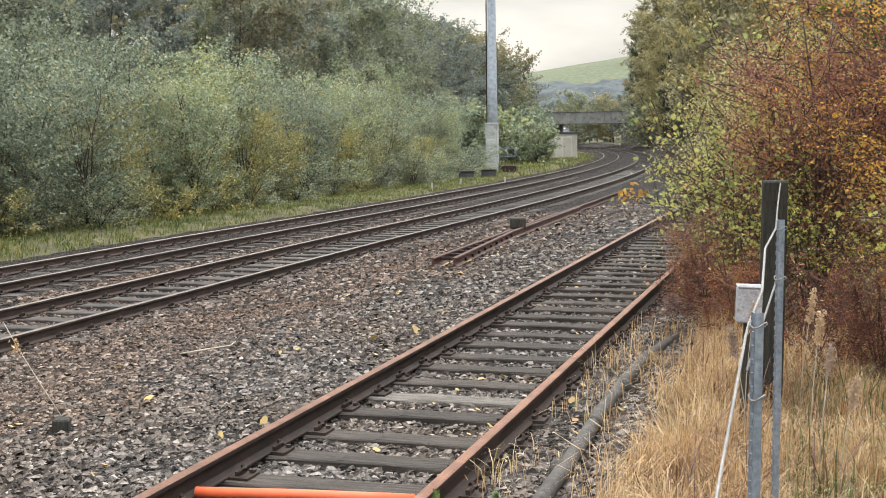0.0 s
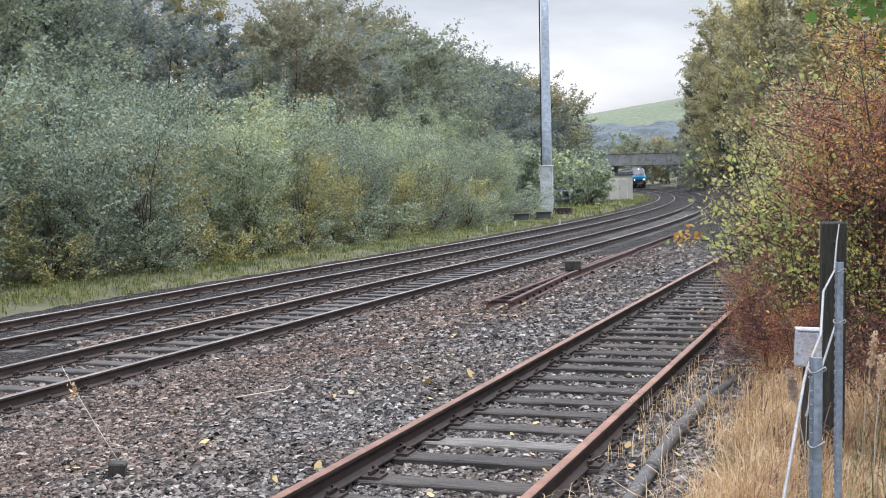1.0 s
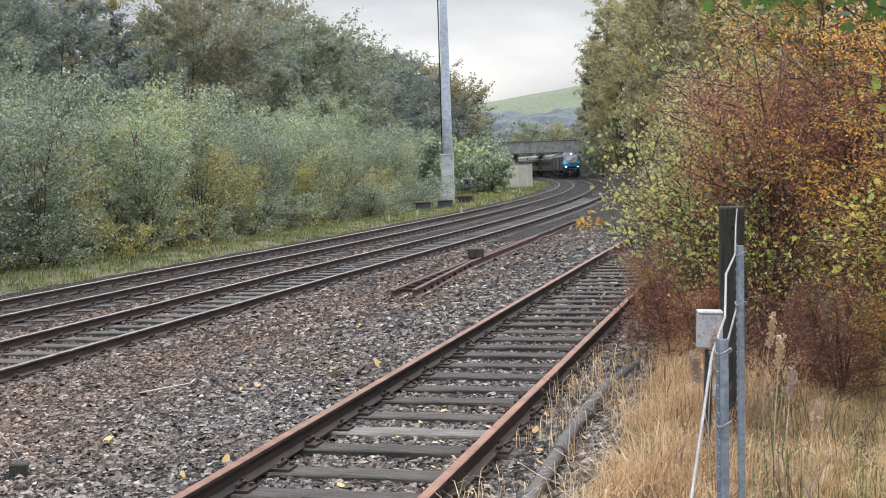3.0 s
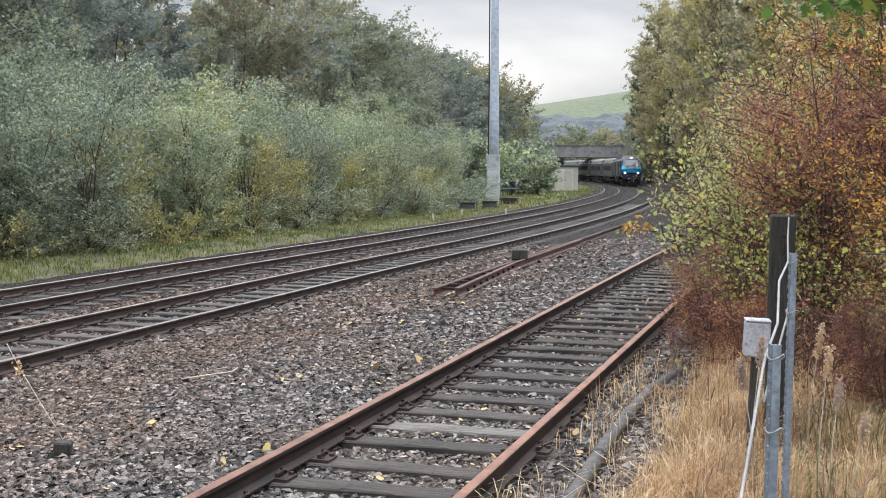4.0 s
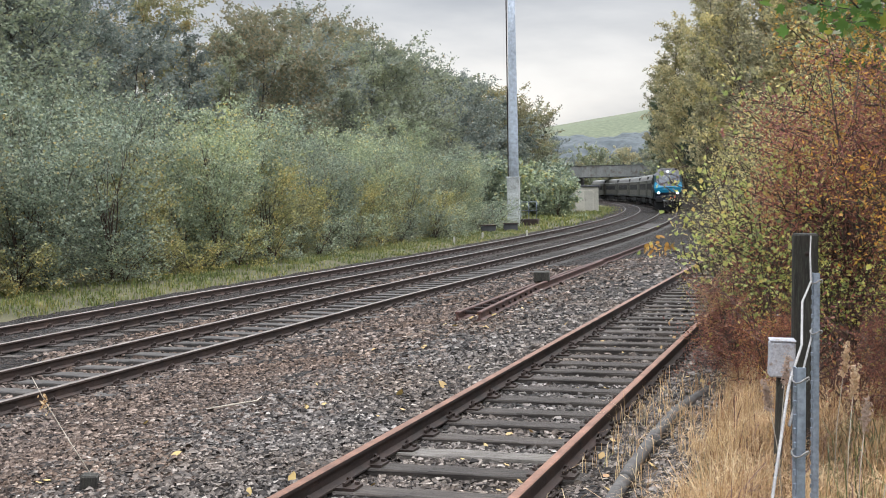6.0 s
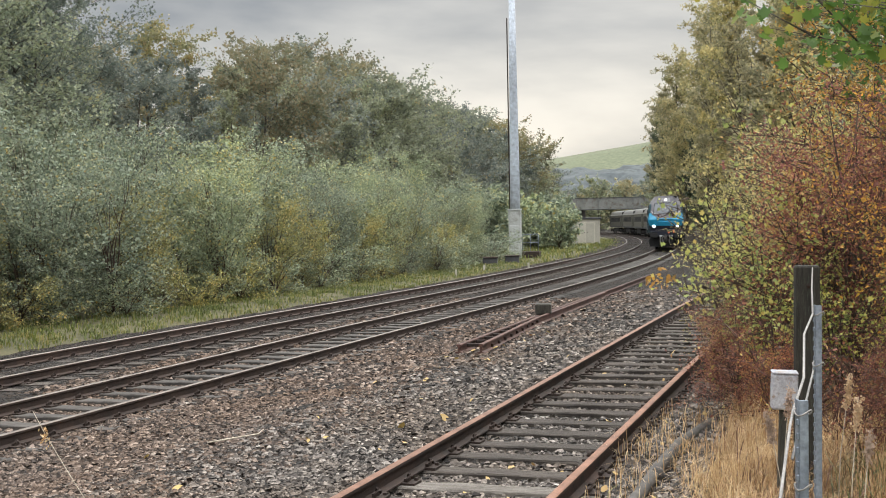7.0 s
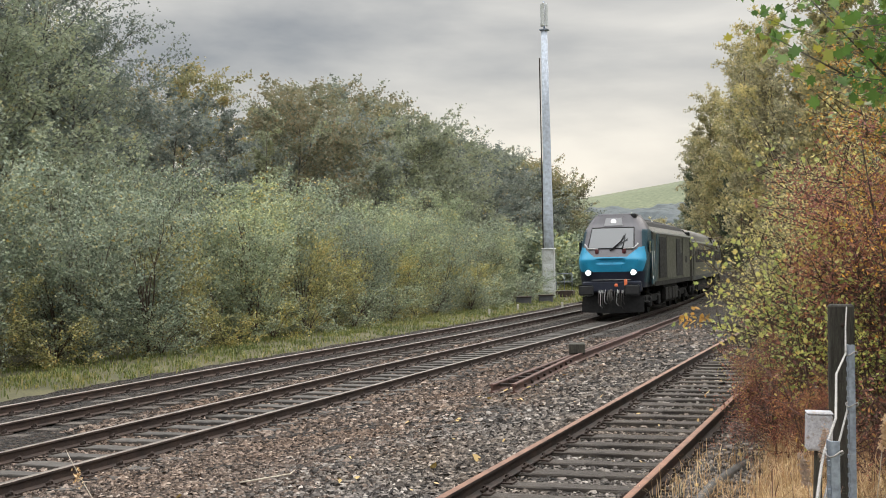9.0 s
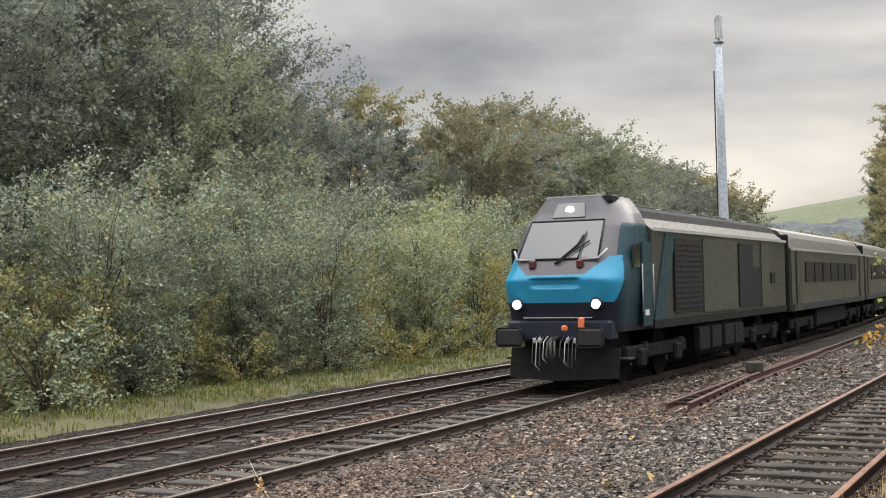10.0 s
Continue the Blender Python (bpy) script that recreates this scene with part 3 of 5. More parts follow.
def grow(seed, height, spread, stems, branches, subs, leaves, habit, lean=0.25, bare=0.1, steep=0.0):
    """Stems, branches and twigs, and places for leaves. habit(f): the relative reach of the branches at height f."""
    rng = np.random.default_rng(seed)
    wood_v, wood_f, spots = [], [], []
    base = 0

    def add(points, radii, sides):
        nonlocal base
        v, f = tube_arrays(points, radii, sides)
        wood_v.append(v)
        wood_f.extend([tuple(i + base for i in q) for q in f])
        base += len(v)
    tips = []
    for s in range(stems):
        ang = rng.uniform(0, 6.28)
        h = height * rng.uniform(0.72, 1.0) if stems > 1 else height
        out = spread * lean * rng.uniform(0.3, 1.3) if stems > 1 else spread * 0.06
        wob = rng.normal(0, 0.05 * spread, (6, 2))
        f = np.linspace(0, 1, 6)
        x = np.cos(ang) * out * f ** 1.3 + wob[:, 0] * f
        y = np.sin(ang) * out * f ** 1.3 + wob[:, 1] * f
        pts = np.stack([x, y, h * f], 1)
        r = height * 0.011 / math.sqrt(stems) + 0.012
        add(pts, list(r * (1 - f * 0.9) + 0.003), 5)
        for b in range(branches):
            g = bare + (0.98 - bare) * (b + rng.uniform(0, 1)) / branches
            p0 = np.array([np.interp(g, f, pts[:, i]) for i in range(3)])
            a2 = ang + rng.normal(0, 1.0) if stems > 2 else rng.uniform(0, 6.28)
            reach = spread * habit(g) * rng.uniform(0.55, 1.1)
            rise = rng.uniform(0.25, 0.9) if stems < 4 else rng.uniform(0.25, 0.9) - 0.5 * (1 - g) ** 2
            rise += steep
            reach /= 1 + 0.35 * steep
            d = np.array([np.cos(a2), np.sin(a2), rise])
            m = p0 + d * reach * 0.5 + rng.normal(0, 0.06 * reach, 3)
            p1 = p0 + np.array([d[0], d[1], rise * 0.8]) * reach
            add([p0, m, p1], [r * 0.4 * (1.05 - g), r * 0.22 * (1.05 - g) + 0.003, 0.002], 3)
            tips.append((p0, m, p1, reach))
            for q in range(subs):
                u = rng.uniform(0.3, 1.0)
                s0 = (p0 + (m - p0) * u * 2) if u < 0.5 else (m + (p1 - m) * (u * 2 - 1))
                s1 = s0 + (rng.normal(0, 0.5, 3) + np.array([d[0], d[1], 0.5]) * 0.7) * reach * 0.42
                add([s0, s1], [0.005 + r * 0.08, 0.002], 3)
                tips.append((s0, (s0 + s1) / 2, s1, reach * 0.45))
    w = np.array([t[3] for t in tips])
    pick = rng.choice(len(tips), leaves, p=w / w.sum())
    u = rng.beta(2.2, 1.2, leaves)[:, None]
    P = np.array([[t[0], t[1], t[2]] for t in tips])[pick]
    c = np.where(u < 0.5, P[:, 0] + (P[:, 1] - P[:, 0]) * u * 2, P[:, 1] + (P[:, 2] - P[:, 1]) * (u * 2 - 1))
    c = c + rng.normal(0, 1, (leaves, 3)) * (0.10 * spread ** 0.5 * np.array([1, 1, 0.9])) * rng.uniform(0.3, 1.2, (leaves, 1))
    c[:, 2] = np.maximum(c[:, 2], 0.05)
    return np.concatenate(wood_v), wood_f, c, rng


def plant(name, label, category, seed, height, spread, stems, branches, subs, leaves, leaf, habit, leaf_mat, bark=None, outline=None, lean=0.25, bare=0.1, group="", steep=0.0):
    v, f, c, rng = grow(seed, height, spread, stems, branches, subs, leaves, habit, lean, bare, steep)
    t = thing(name, label, category, group=group)
    if stems < 3:
        part("trunk", mesh_of("wood", v, f, bark or M_BARK, smooth=True), t)
    else:
        part("branchwork", mesh_of("wood", v, f, bark or M_BARK, smooth=True), t)
    if outline is None:
        part("crown", fast_mesh("crown", leaf_tris(rng, c, leaf), 3, leaf_mat), t)
    else:
        q, k = shaped_leaves(rng, c, leaf, outline)
        part("crown", fast_mesh("crown", q, k, leaf_mat), t)
    return t


def bushy(g):
    return 1.0 - 0.55 * g ** 1.6


def domed(g):
    return 0.35 + 1.1 * math.sin(math.pi * min(1, 0.12 + 0.82 * g)) * (1.05 - 0.45 * g)


def thicket(g):
    return 0.62 + 0.45 * math.sin(math.pi * (0.1 + 0.7 * g)) - 0.35 * g


def columnar(g):
    return (0.5 + 0.6 * math.sin(math.pi * (0.1 + 0.75 * g))) * (1.1 - 0.5 * g)


def scatter(first, spots, rng, lo=0.85, hi=1.15):
    """Copies of some first plants; the first ones take the first spots."""
    used = 0
    for i, (x, y, k, sc) in enumerate(spots):
        m = pose(x, y, ground_z(x, y) - 0.06, rng.uniform(-3, 3), rng.uniform(-3, 3), rng.uniform(0, 360)) @ Matrix.Diagonal((sc, sc, sc * rng.uniform(lo, hi), 1))
        src = first[k]
        if not src.get("placed"):
            src["placed"] = 1
            src.matrix_basis = m
        else:
            copy_thing(src, m)


def left_bank():
    rng = random.Random(21)
    lab = "young birch thicket with pale green autumn leaves on the verge"
    shrubs = [plant("birch_shrub", lab, "shrub", 100 + i, 4.6, 2.1, 9, 13, 1, 12500, 0.043, thicket, L_BIRCH, M_TWIG, lean=0.55, bare=0.02, steep=0.3, group="verge thicket") for i in range(4)]
    shrubs.append(plant("birch_shrub", "birch bush with yellowing leaves in the verge thicket", "shrub", 110, 3.4, 1.8, 8, 10, 1, 9000, 0.038, thicket, L_BIRCH_YELLOW, M_TWIG, lean=0.55, bare=0.0, steep=0.2, group="verge thicket"))
    spots = []
    y = 14.0
    while y < 77:
        for row, (u, sc) in enumerate(((-16.9, 0.82), (-19.2, 1.07))):
            if (row and int(y * 10) % 3 == 0) or (row == 0 and y > 68) or y > 72:
                continue
            k = 4 if rng.random() < ((0.36 if y > 24 else 0.6) if row == 0 else 0.1) else rng.randrange(4)
            s = sc * rng.uniform(0.86, 1.14) 
            spots.append((u - shift(y) + rng.uniform(-0.6, 0.6), y + rng.uniform(-0.7, 0.7), k, s))
        y += 1.7 if y < 50 else 2.5
    low = plant("verge_bush", "low leafy bush at the foot of the thicket", "shrub", 120, 1.9, 1.25, 7, 9, 1, 3600, 0.036, bushy, L_BIRCH, M_TWIG, lean=0.8, bare=0.0, group="thicket edge")
    yellow = plant("verge_bush", "low yellowing bush at the foot of the thicket", "shrub", 121, 1.8, 1.2, 7, 9, 1, 3600, 0.036, bushy, L_BIRCH_YELLOW, M_TWIG, lean=0.8, bare=0.0, group="thicket edge")
    edge = [(-16.1 - shift(y) + rng.uniform(-0.4, 0.3), y + rng.uniform(-0.5, 0.5), 1 if rng.random() < 0.3 else 0, rng.uniform(0.7, 1.15)) for y in np.arange(17, 72, 3.4)]
    scatter(shrubs, spots, rng)
    scatter([low, yellow], edge, rng)
    lab = "mixed woodland tree in early autumn leaf on the bank"
    trees = [plant("woodland_tree", lab, "tree", 200 + i, 9.5, 2.7, 2, 34, 3, 16500, 0.078, domed, L_WOOD, lean=0.3, group="bank woodland") for i in range(3)]
    trees.append(plant("woodland_tree", "russet-tinged oak among the woodland on the bank", "tree", 210, 8.0, 2.4, 2, 34, 3, 16500, 0.070, domed, L_OAK, lean=0.3, group="bank woodland"))
    trees.append(plant("woodland_tree", "slender birch with thin foliage on the bank", "tree", 211, 11.5, 1.7, 1, 44, 4, 12000, 0.068, columnar, L_WOOD, group="bank woodland"))
    big = [plant("woodland_tree", "tall broad woodland tree on the bank, its grey-green leaves lightened as haze", "tree", 220 + i, 13.0, 3.6, 2, 44, 5, 32000, 0.066, domed, L_TALL, lean=0.3, group="bank woodland") for i in range(2)]
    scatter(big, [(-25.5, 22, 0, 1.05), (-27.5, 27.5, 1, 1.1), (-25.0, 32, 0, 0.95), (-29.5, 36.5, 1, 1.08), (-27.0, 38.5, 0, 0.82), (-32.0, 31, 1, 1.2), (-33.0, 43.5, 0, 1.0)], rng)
    spots = []
    for y in list(np.arange(44, 80, 3.6)) + list(np.arange(80, 150, 5.6)):
        for u in (-25, -31):
            k = 3 if rng.random() < 0.2 and not (u == -25 and 58 < y < 84) else (4 if rng.random() < 0.25 else rng.randrange(3))
            x = u - shift(y)
            top = np.interp(y, (44, 52, 64, 82, 106, 150), (10.4, 10.8, 11.2, 12.4, 13.2, 12.0)) if u == -25 else np.interp(y, (44, 50, 58, 70, 82, 106, 150), (12.8, 12.6, 12.6, 13.6, 15.2, 16.2, 15.2))
            s = (top - ground_z(x, y)) / (9.9, 9.9, 9.9, 8.5, 11.8)[k] * rng.uniform(0.86, 1.0)
            spots.append((x + rng.uniform(-1.5, 1.0), y + rng.uniform(-1.6, 1.6), k, s))
    spots += [(-28.6, 116, 0, 0.95), (-30.5, 126, 1, 0.95), (-26.6, 108, 4, 0.72), (-33.0, 138, 2, 1.0)]
    scatter(trees, spots, rng, 0.96, 1.05)


def right_trees():
    rng = random.Random(8)
    lab = "tall poplar with thinning golden leaves beside the line"
    pop = [plant("poplar_tree", lab, "tree", 300 + i, 19.0, 3.2, 2, 60, 3, 17000, 0.10, columnar, L_POPLAR, lean=0.35, bare=0.06, steep=1.3, group="poplar row") for i in range(2)]
    spots = [(-28.0, 204, 0, 1.3), (-23.2, 186, 1, 1.2), (-22.0, 172, 0, 1.08), (-18.2, 160, 1, 1.08), (-13.6, 140, 0, 1.0), (-10.5, 122, 1, 0.96), (-7.5, 106, 0, 0.9), (-5.0, 92, 1, 0.82), (-3.0, 80, 0, 0.78), (-1.0, 66, 1, 0.74), (0.6, 55, 0, 0.72), (2.2, 46, 1, 0.7), (-12.5, 150, 0, 0.9), (-4.5, 112, 1, 0.9)]
    scatter(pop, spots, rng)
    ivy = plant("ivy_clad_tree", "dark green ivy-clad tree at the head of the poplar row", "tree", 310, 14.5, 2.9, 2, 50, 3, 12000, 0.10, columnar, L_IVY, lean=0.3, bare=0.02, steep=0.6, group="ivy-clad trees")
    scatter([ivy], [(-25.3, 190, 0, 1.05), (-15.4, 150, 0, 0.85), (-12.8, 134, 0, 0.5)], rng)


def front_hedge():
    rng = random.Random(4)
    red = plant("russet_hedge_bush", "tangled hawthorn bush with russet red autumn leaves", "bush", 400, 3.3, 1.25, 8, 16, 3, 19000, 0.021, bushy, L_RED, M_TWIG, DIAMOND, lean=0.5, bare=0.16)
    lime = plant("field_maple_bush", "field maple with lime and yellow leaves in the hedge", "bush", 401, 2.3, 1.0, 7, 14, 4, 1300, 0.034, bushy, L_LIME, M_TWIG, LOBES, lean=0.6, bare=0.4)
    gld = plant("golden_hedge_tree", "small hedge tree with golden green leaves", "tree", 405, 3.9, 1.3, 6, 18, 4, 11000, 0.026, domed, L_GOLD, M_TWIG, DIAMOND, lean=0.45, bare=0.15)
    org = plant("orange_hedge_tree", "small hedge tree with orange and yellow leaves", "tree", 402, 4.6, 1.3, 5, 18, 4, 15000, 0.022, domed, L_ORANGE, M_TWIG, DIAMOND, lean=0.45, bare=0.2)
    grn = plant("sycamore_tree", "young sycamore with broad green leaves over the fence", "tree", 403, 4.9, 1.7, 3, 16, 3, 3200, 0.058, domed, L_SYCAMORE, M_BARK, LOBES, lean=0.4, bare=0.55)
    for ob, x, y, s in ((red, 2.15, 13.2, 1.0), (lime, 1.3, 13.5, 0.95), (org, 2.9, 15.5, 1.0), (gld, 1.5, 18.5, 0.95), (grn, 3.5, 8.3, 1.0)):
        ob.matrix_basis = pose(x, y, ground_z(x, y) - 0.05) @ Matrix.Diagonal((s, s, s, 1))
    for ob, x, y, s, r in ((gld, 1.35, 15.2, 0.74, 70), (red, 3.1, 12.8, 1.0, 160), (red, 1.5, 17.0, 0.8, 200), (org, 3.7, 11.2, 0.88, 80), (org, 3.4, 18.0, 1.15, 200), (gld, 2.2, 23.5, 1.5, 40), (gld, 1.1, 21.5, 0.85, 140), (lime, 1.9, 21.0, 1.6, 20), (lime, 1.45, 12.4, 0.7, 75), (lime, 2.0, 12.2, 0.62, 300), (red, 1.0, 12.6, 0.4, 20), (gld, 1.0, 17.6, 0.62, 250), (lime, 3.9, 9.6, 1.15, 30), (red, 2.55, 9.7, 0.36, 130), (org, 3.3, 9.4, 0.62, 220), (red, 1.35, 11.4, 0.3, 260), (lime, 3.3, 10.4, 0.8, 210), (grn, 4.2, 15.5, 1.2, 120)):
        copy_thing(ob, pose(x, y, ground_z(x, y) - 0.05, 0, 0, r) @ Matrix.Diagonal((s, s, s, 1)))


def sprig():
    """A thin shoot leaning out of the hedge over the siding, with a few orange leaves."""
    rng = np.random.default_rng(55)
    t = thing("leaning_shoot", "thin hedge shoot with a few orange leaves", "shoot")
    pts = [(0.95, 14.1, ground_z(0.95, 14.1) - 0.05), (0.7, 14.05, 0.6), (0.3, 14.0, 1.05), (-0.1, 13.95, 1.24)]
    part("stem", tube("stem", pts, [0.012, 0.009, 0.006, 0.003], M_TWIG, 5), t)
    c = np.stack([rng.uniform(-0.15, 0.16, 24), rng.normal(13.97, 0.05, 24), rng.normal(1.24, 0.05, 24)], 1)
    q, k = shaped_leaves(rng, c, 0.045, OVAL)
    part("foliage", fast_mesh("foliage", q, k, L_ORANGE), t)
    s = thing("dead_stalk", "pale dead grass stalk leaning over the ballast", "stalk")
    part("stem", tube("stem", [(-3.35, 7.85, ground_z(-3.35, 7.85) - 0.02), (-3.6, 7.88, 0.1), (-3.82, 7.9, 0.39), (-3.93, 7.9, 0.57)], [0.004, 0.004, 0.003, 0.002], M_STRAW, 5), s)
    hd = np.stack([rng.normal(-3.83, 0.02, 40), rng.normal(7.9, 0.02, 40), rng.normal(0.38, 0.05, 40)], 1)
    tagged(part("seed_head", fast_mesh("seed_head", leaf_quads(rng, hd, 0.015), 4, L_DRY), s), kind="stuff")
    w = thing("fallen_twig", "bleached crooked twig lying on the ballast", "twig")
    part("stick", tube("stick", [(-3.95, 10.6, -0.17), (-3.7, 10.7, -0.13), (-3.6, 11.0, -0.14), (-3.72, 11.35, -0.16)], [0.008, 0.008, 0.006, 0.003], M_STRAW, 6), w)
    rng2 = random.Random(6)
    for x, y in ((-14.6, 55.8), (-13.5, 60.0), (-14.3, 50.5)):
        m = thing("marker_peg", "short pale marker peg in the verge", "peg", pose(x, y, ground_z(x, y) - 0.05, rng2.uniform(-4, 4), rng2.uniform(-4, 4), 20), group="verge pegs")
        part("peg", block("peg", (0.09, 0.09, 0.34), M_SHED, 0.01), m)
    for x, y in ((-16.4, 63.0), (-16.0, 66.0)):
        m = thing("cable_drum_box", "dark low cable box at the foot of the thicket", "box", pose(x, y, ground_z(x, y) - 0.05, 0, 0, 15))
        part("box", block("box", (0.8, 0.6, 0.4), M_DARKROOF, 0.04), m)
        part("lid", block("lid", (0.88, 0.68, 0.05), M_IRON, 0.01, (0, 0, 0.4)), m)


def weeds():
    """Narrow-leaved green weeds beside the siding's rail."""
    rng = np.random.default_rng(17)
    for x, y, h in ((0.13, 6.2, 0.26), (0.42, 6.35, 0.17), (0.2, 6.05, 0.15)):
        t = thing("weed", "fresh green weed growing beside the rusty rail", "weed", pose(x, y, ground_z(x, y) - 0.02), group="siding weeds")
        part("stem", tube("stem", [(0, 0, 0), (0.01, 0, h * 0.6), (-0.005, 0.01, h)], [0.004, 0.003, 0.002], L_SYCAMORE, 5), t)
        f = rng.uniform(0.15, 1.0, 26)
        c = np.stack([rng.normal(0, 0.022, 26) * (1.2 - f), rng.normal(0, 0.022, 26) * (1.2 - f), h * f], 1)
        q, k = shaped_leaves(rng, c, 0.026, OVAL, 0.2)
        part("foliage", fast_mesh("foliage", q, k, L_SYCAMORE), t)


def undergrowth():
    """Brambles before the hedge and plume grass along the fence."""
    rng = random.Random(14)
    br = plant("bramble", "arching bare bramble stems with a few russet leaves", "bramble", 430, 1.15, 0.85, 11, 6, 2, 520, 0.026, bushy, L_RED, M_CANE, OVAL, lean=1.0, bare=0.15, group="brambles")
    scatter([br], [(1.6, 11.8, 0, 0.8), (1.85, 10.9, 0, 0.75), (1.5, 13.2, 0, 0.7), (2.4, 11.2, 0, 1.0), (2.1, 10.2, 0, 0.7)], rng)
    r = np.random.default_rng(90)
    for x, y, h in ((1.72, 7.3, 0.86), (1.66, 7.7, 0.95), (2.06, 7.4, 0.95), (2.12, 7.0, 0.82), (2.22, 6.6, 0.72), (1.98, 8.1, 0.98)):
        z = ground_z(x, y)
        t = thing("plume_grass", "tall dead grass stem with a fluffy pinkish plume", "grass", pose(x, y, z - 0.03, 0, 0, rng.uniform(0, 360)), group="plume grasses")
        lean = rng.uniform(0.04, 0.14)
        part("stem", tube("stem", [(0, 0, 0), (lean * 0.3, 0, h * 0.5), (lean, 0, h)], [0.004, 0.003, 0.002], M_STRAW, 5), t)
        f = r.beta(2, 2, 260)
        c = np.stack([lean * (0.75 + 0.3 * f) + r.normal(0, 0.012, 260), r.normal(0, 0.012, 260), h * (0.78 + 0.25 * f)], 1)
        tagged(part("plume", fast_mesh("plume", leaf_quads(r, c, 0.011), 4, L_PLUME), t), kind="stuff")


M_CANE = worn("red_brown_canes", (0.09, 0.045, 0.035), (0.20, 0.11, 0.085), 9, 60, 0.8)
L_PLUME = leafy("plume_fluff", [(0.0, (0.42, 0.30, 0.23)), (1.0, (0.62, 0.50, 0.42))], glow=0.5)
M_STRAW = worn("bleached_straw", (0.42, 0.36, 0.28), (0.60, 0.53, 0.43), 9, 80, 0.9)


def blades(name, label, spots, height, width, mat, seed, category="grass", sweep=0.0):
    """Bent grass blades in three lengths; sweep gives neighbours one common lean."""
    rng = np.random.default_rng(seed)
    n = len(spots)
    tall = np.array([0.7 + 0.6 * noise.noise((x * 1.7, y * 1.7, seed)) for x, y, _ in spots])
    h = (height * rng.uniform(0.4, 1.2, n) * np.clip(tall + 0.3, 0.35, 1.5))[:, None]
    a = rng.uniform(0, 6.28, n)
    if sweep:
        flow = np.array([6.0 * noise.noise((x * 1.1, y * 1.1, seed + 7.0)) for x, y, _ in spots])
        a = np.where(rng.random(n) < sweep, flow + rng.normal(0, 0.7, n), a)
    d = np.stack([np.cos(a), np.sin(a), 0 * a], 1)
    e = np.stack([-d[:, 1], d[:, 0], 0 * a], 1) * width * rng.uniform(0.6, 1.4, (n, 1))
    up = np.array([0, 0, 1.0])
    bend = rng.uniform(0.1, 1.0, (n, 1)) ** 1.3 * (1.25 + sweep * 0.9)
    p1 = spots + up * h * 0.5 + d * h * bend * 0.16
    p2 = spots + up * h * (0.85 - 0.16 * bend) + d * h * bend * 0.52
    p3 = spots + up * h * (1.0 - 0.42 * bend) + d * h * bend
    q = np.stack([spots - e, spots + e, p1 + e * 0.9, p1 - e * 0.9, p2 + e * 0.6, p2 - e * 0.6, p3], 1).reshape(-1, 3)
    tris = (np.array([(0, 1, 2), (0, 2, 3), (3, 2, 4), (3, 4, 5), (5, 4, 6)])[None] + 7 * np.arange(n)[:, None, None]).reshape(-1, 3)
    tagged(new(name, tri_mesh(name, q, tris, mat)), label, category, kind="stuff")


def grasses():
    rng = np.random.default_rng(31)

    def lay(n, x0, x1, y0, y1, tufts, sd, bent=False):
        c = np.stack([rng.uniform(x0, x1, tufts), rng.uniform(y0, y1, tufts)], 1)
        p = c[rng.integers(0, tufts, n)] + rng.normal(0, sd, (n, 2))
        if bent:
            p[:, 0] -= np.array([shift(y) for y in p[:, 1]])
        return np.stack([p[:, 0], p[:, 1], [ground_z(x, y) - 0.03 for x, y in p]], 1)
    blades("dry_grass", "long dry straw-coloured grass along the fence", lay(24000, 1.0, 3.0, 4.2, 13, 300, 0.085), 0.36, 0.0028, L_DRY, 1, sweep=0.7)
    blades("green_grass", "long green grass blades among the dry grass by the fence", lay(1500, 2.0, 3.2, 4.2, 9.5, 120, 0.12), 0.42, 0.0035, L_GRASS, 6)
    blades("dead_stalks", "thin dark dead stalks standing in the dry grass", lay(320, 1.2, 3.1, 5.0, 12, 90, 0.1), 0.5, 0.0035, M_CANE, 8, sweep=0.2)
    blades("verge_grass", "short green and yellow grass of the far verge", lay(22000, -16.9, -13.4, 12, 70, 1100, 0.2, True), 0.14, 0.010, L_GRASS, 2)
    blades("verge_grass", "rough grass round the lineside hut", lay(9000, -22, -13.2, 70, 150, 900, 0.5, True), 0.28, 0.025, L_GRASS, 4)
    blades("dry_grass", "sparse dead stalks among the stones by the siding", lay(700, 0.15, 1.0, 5.8, 14, 70, 0.08), 0.28, 0.003, L_DRY, 3)


# ---- lineside things ----
M_SPARE = worn("red_rusted_rail", (0.045, 0.023, 0.018), (0.11, 0.052, 0.04), 4, 50, 0.8)

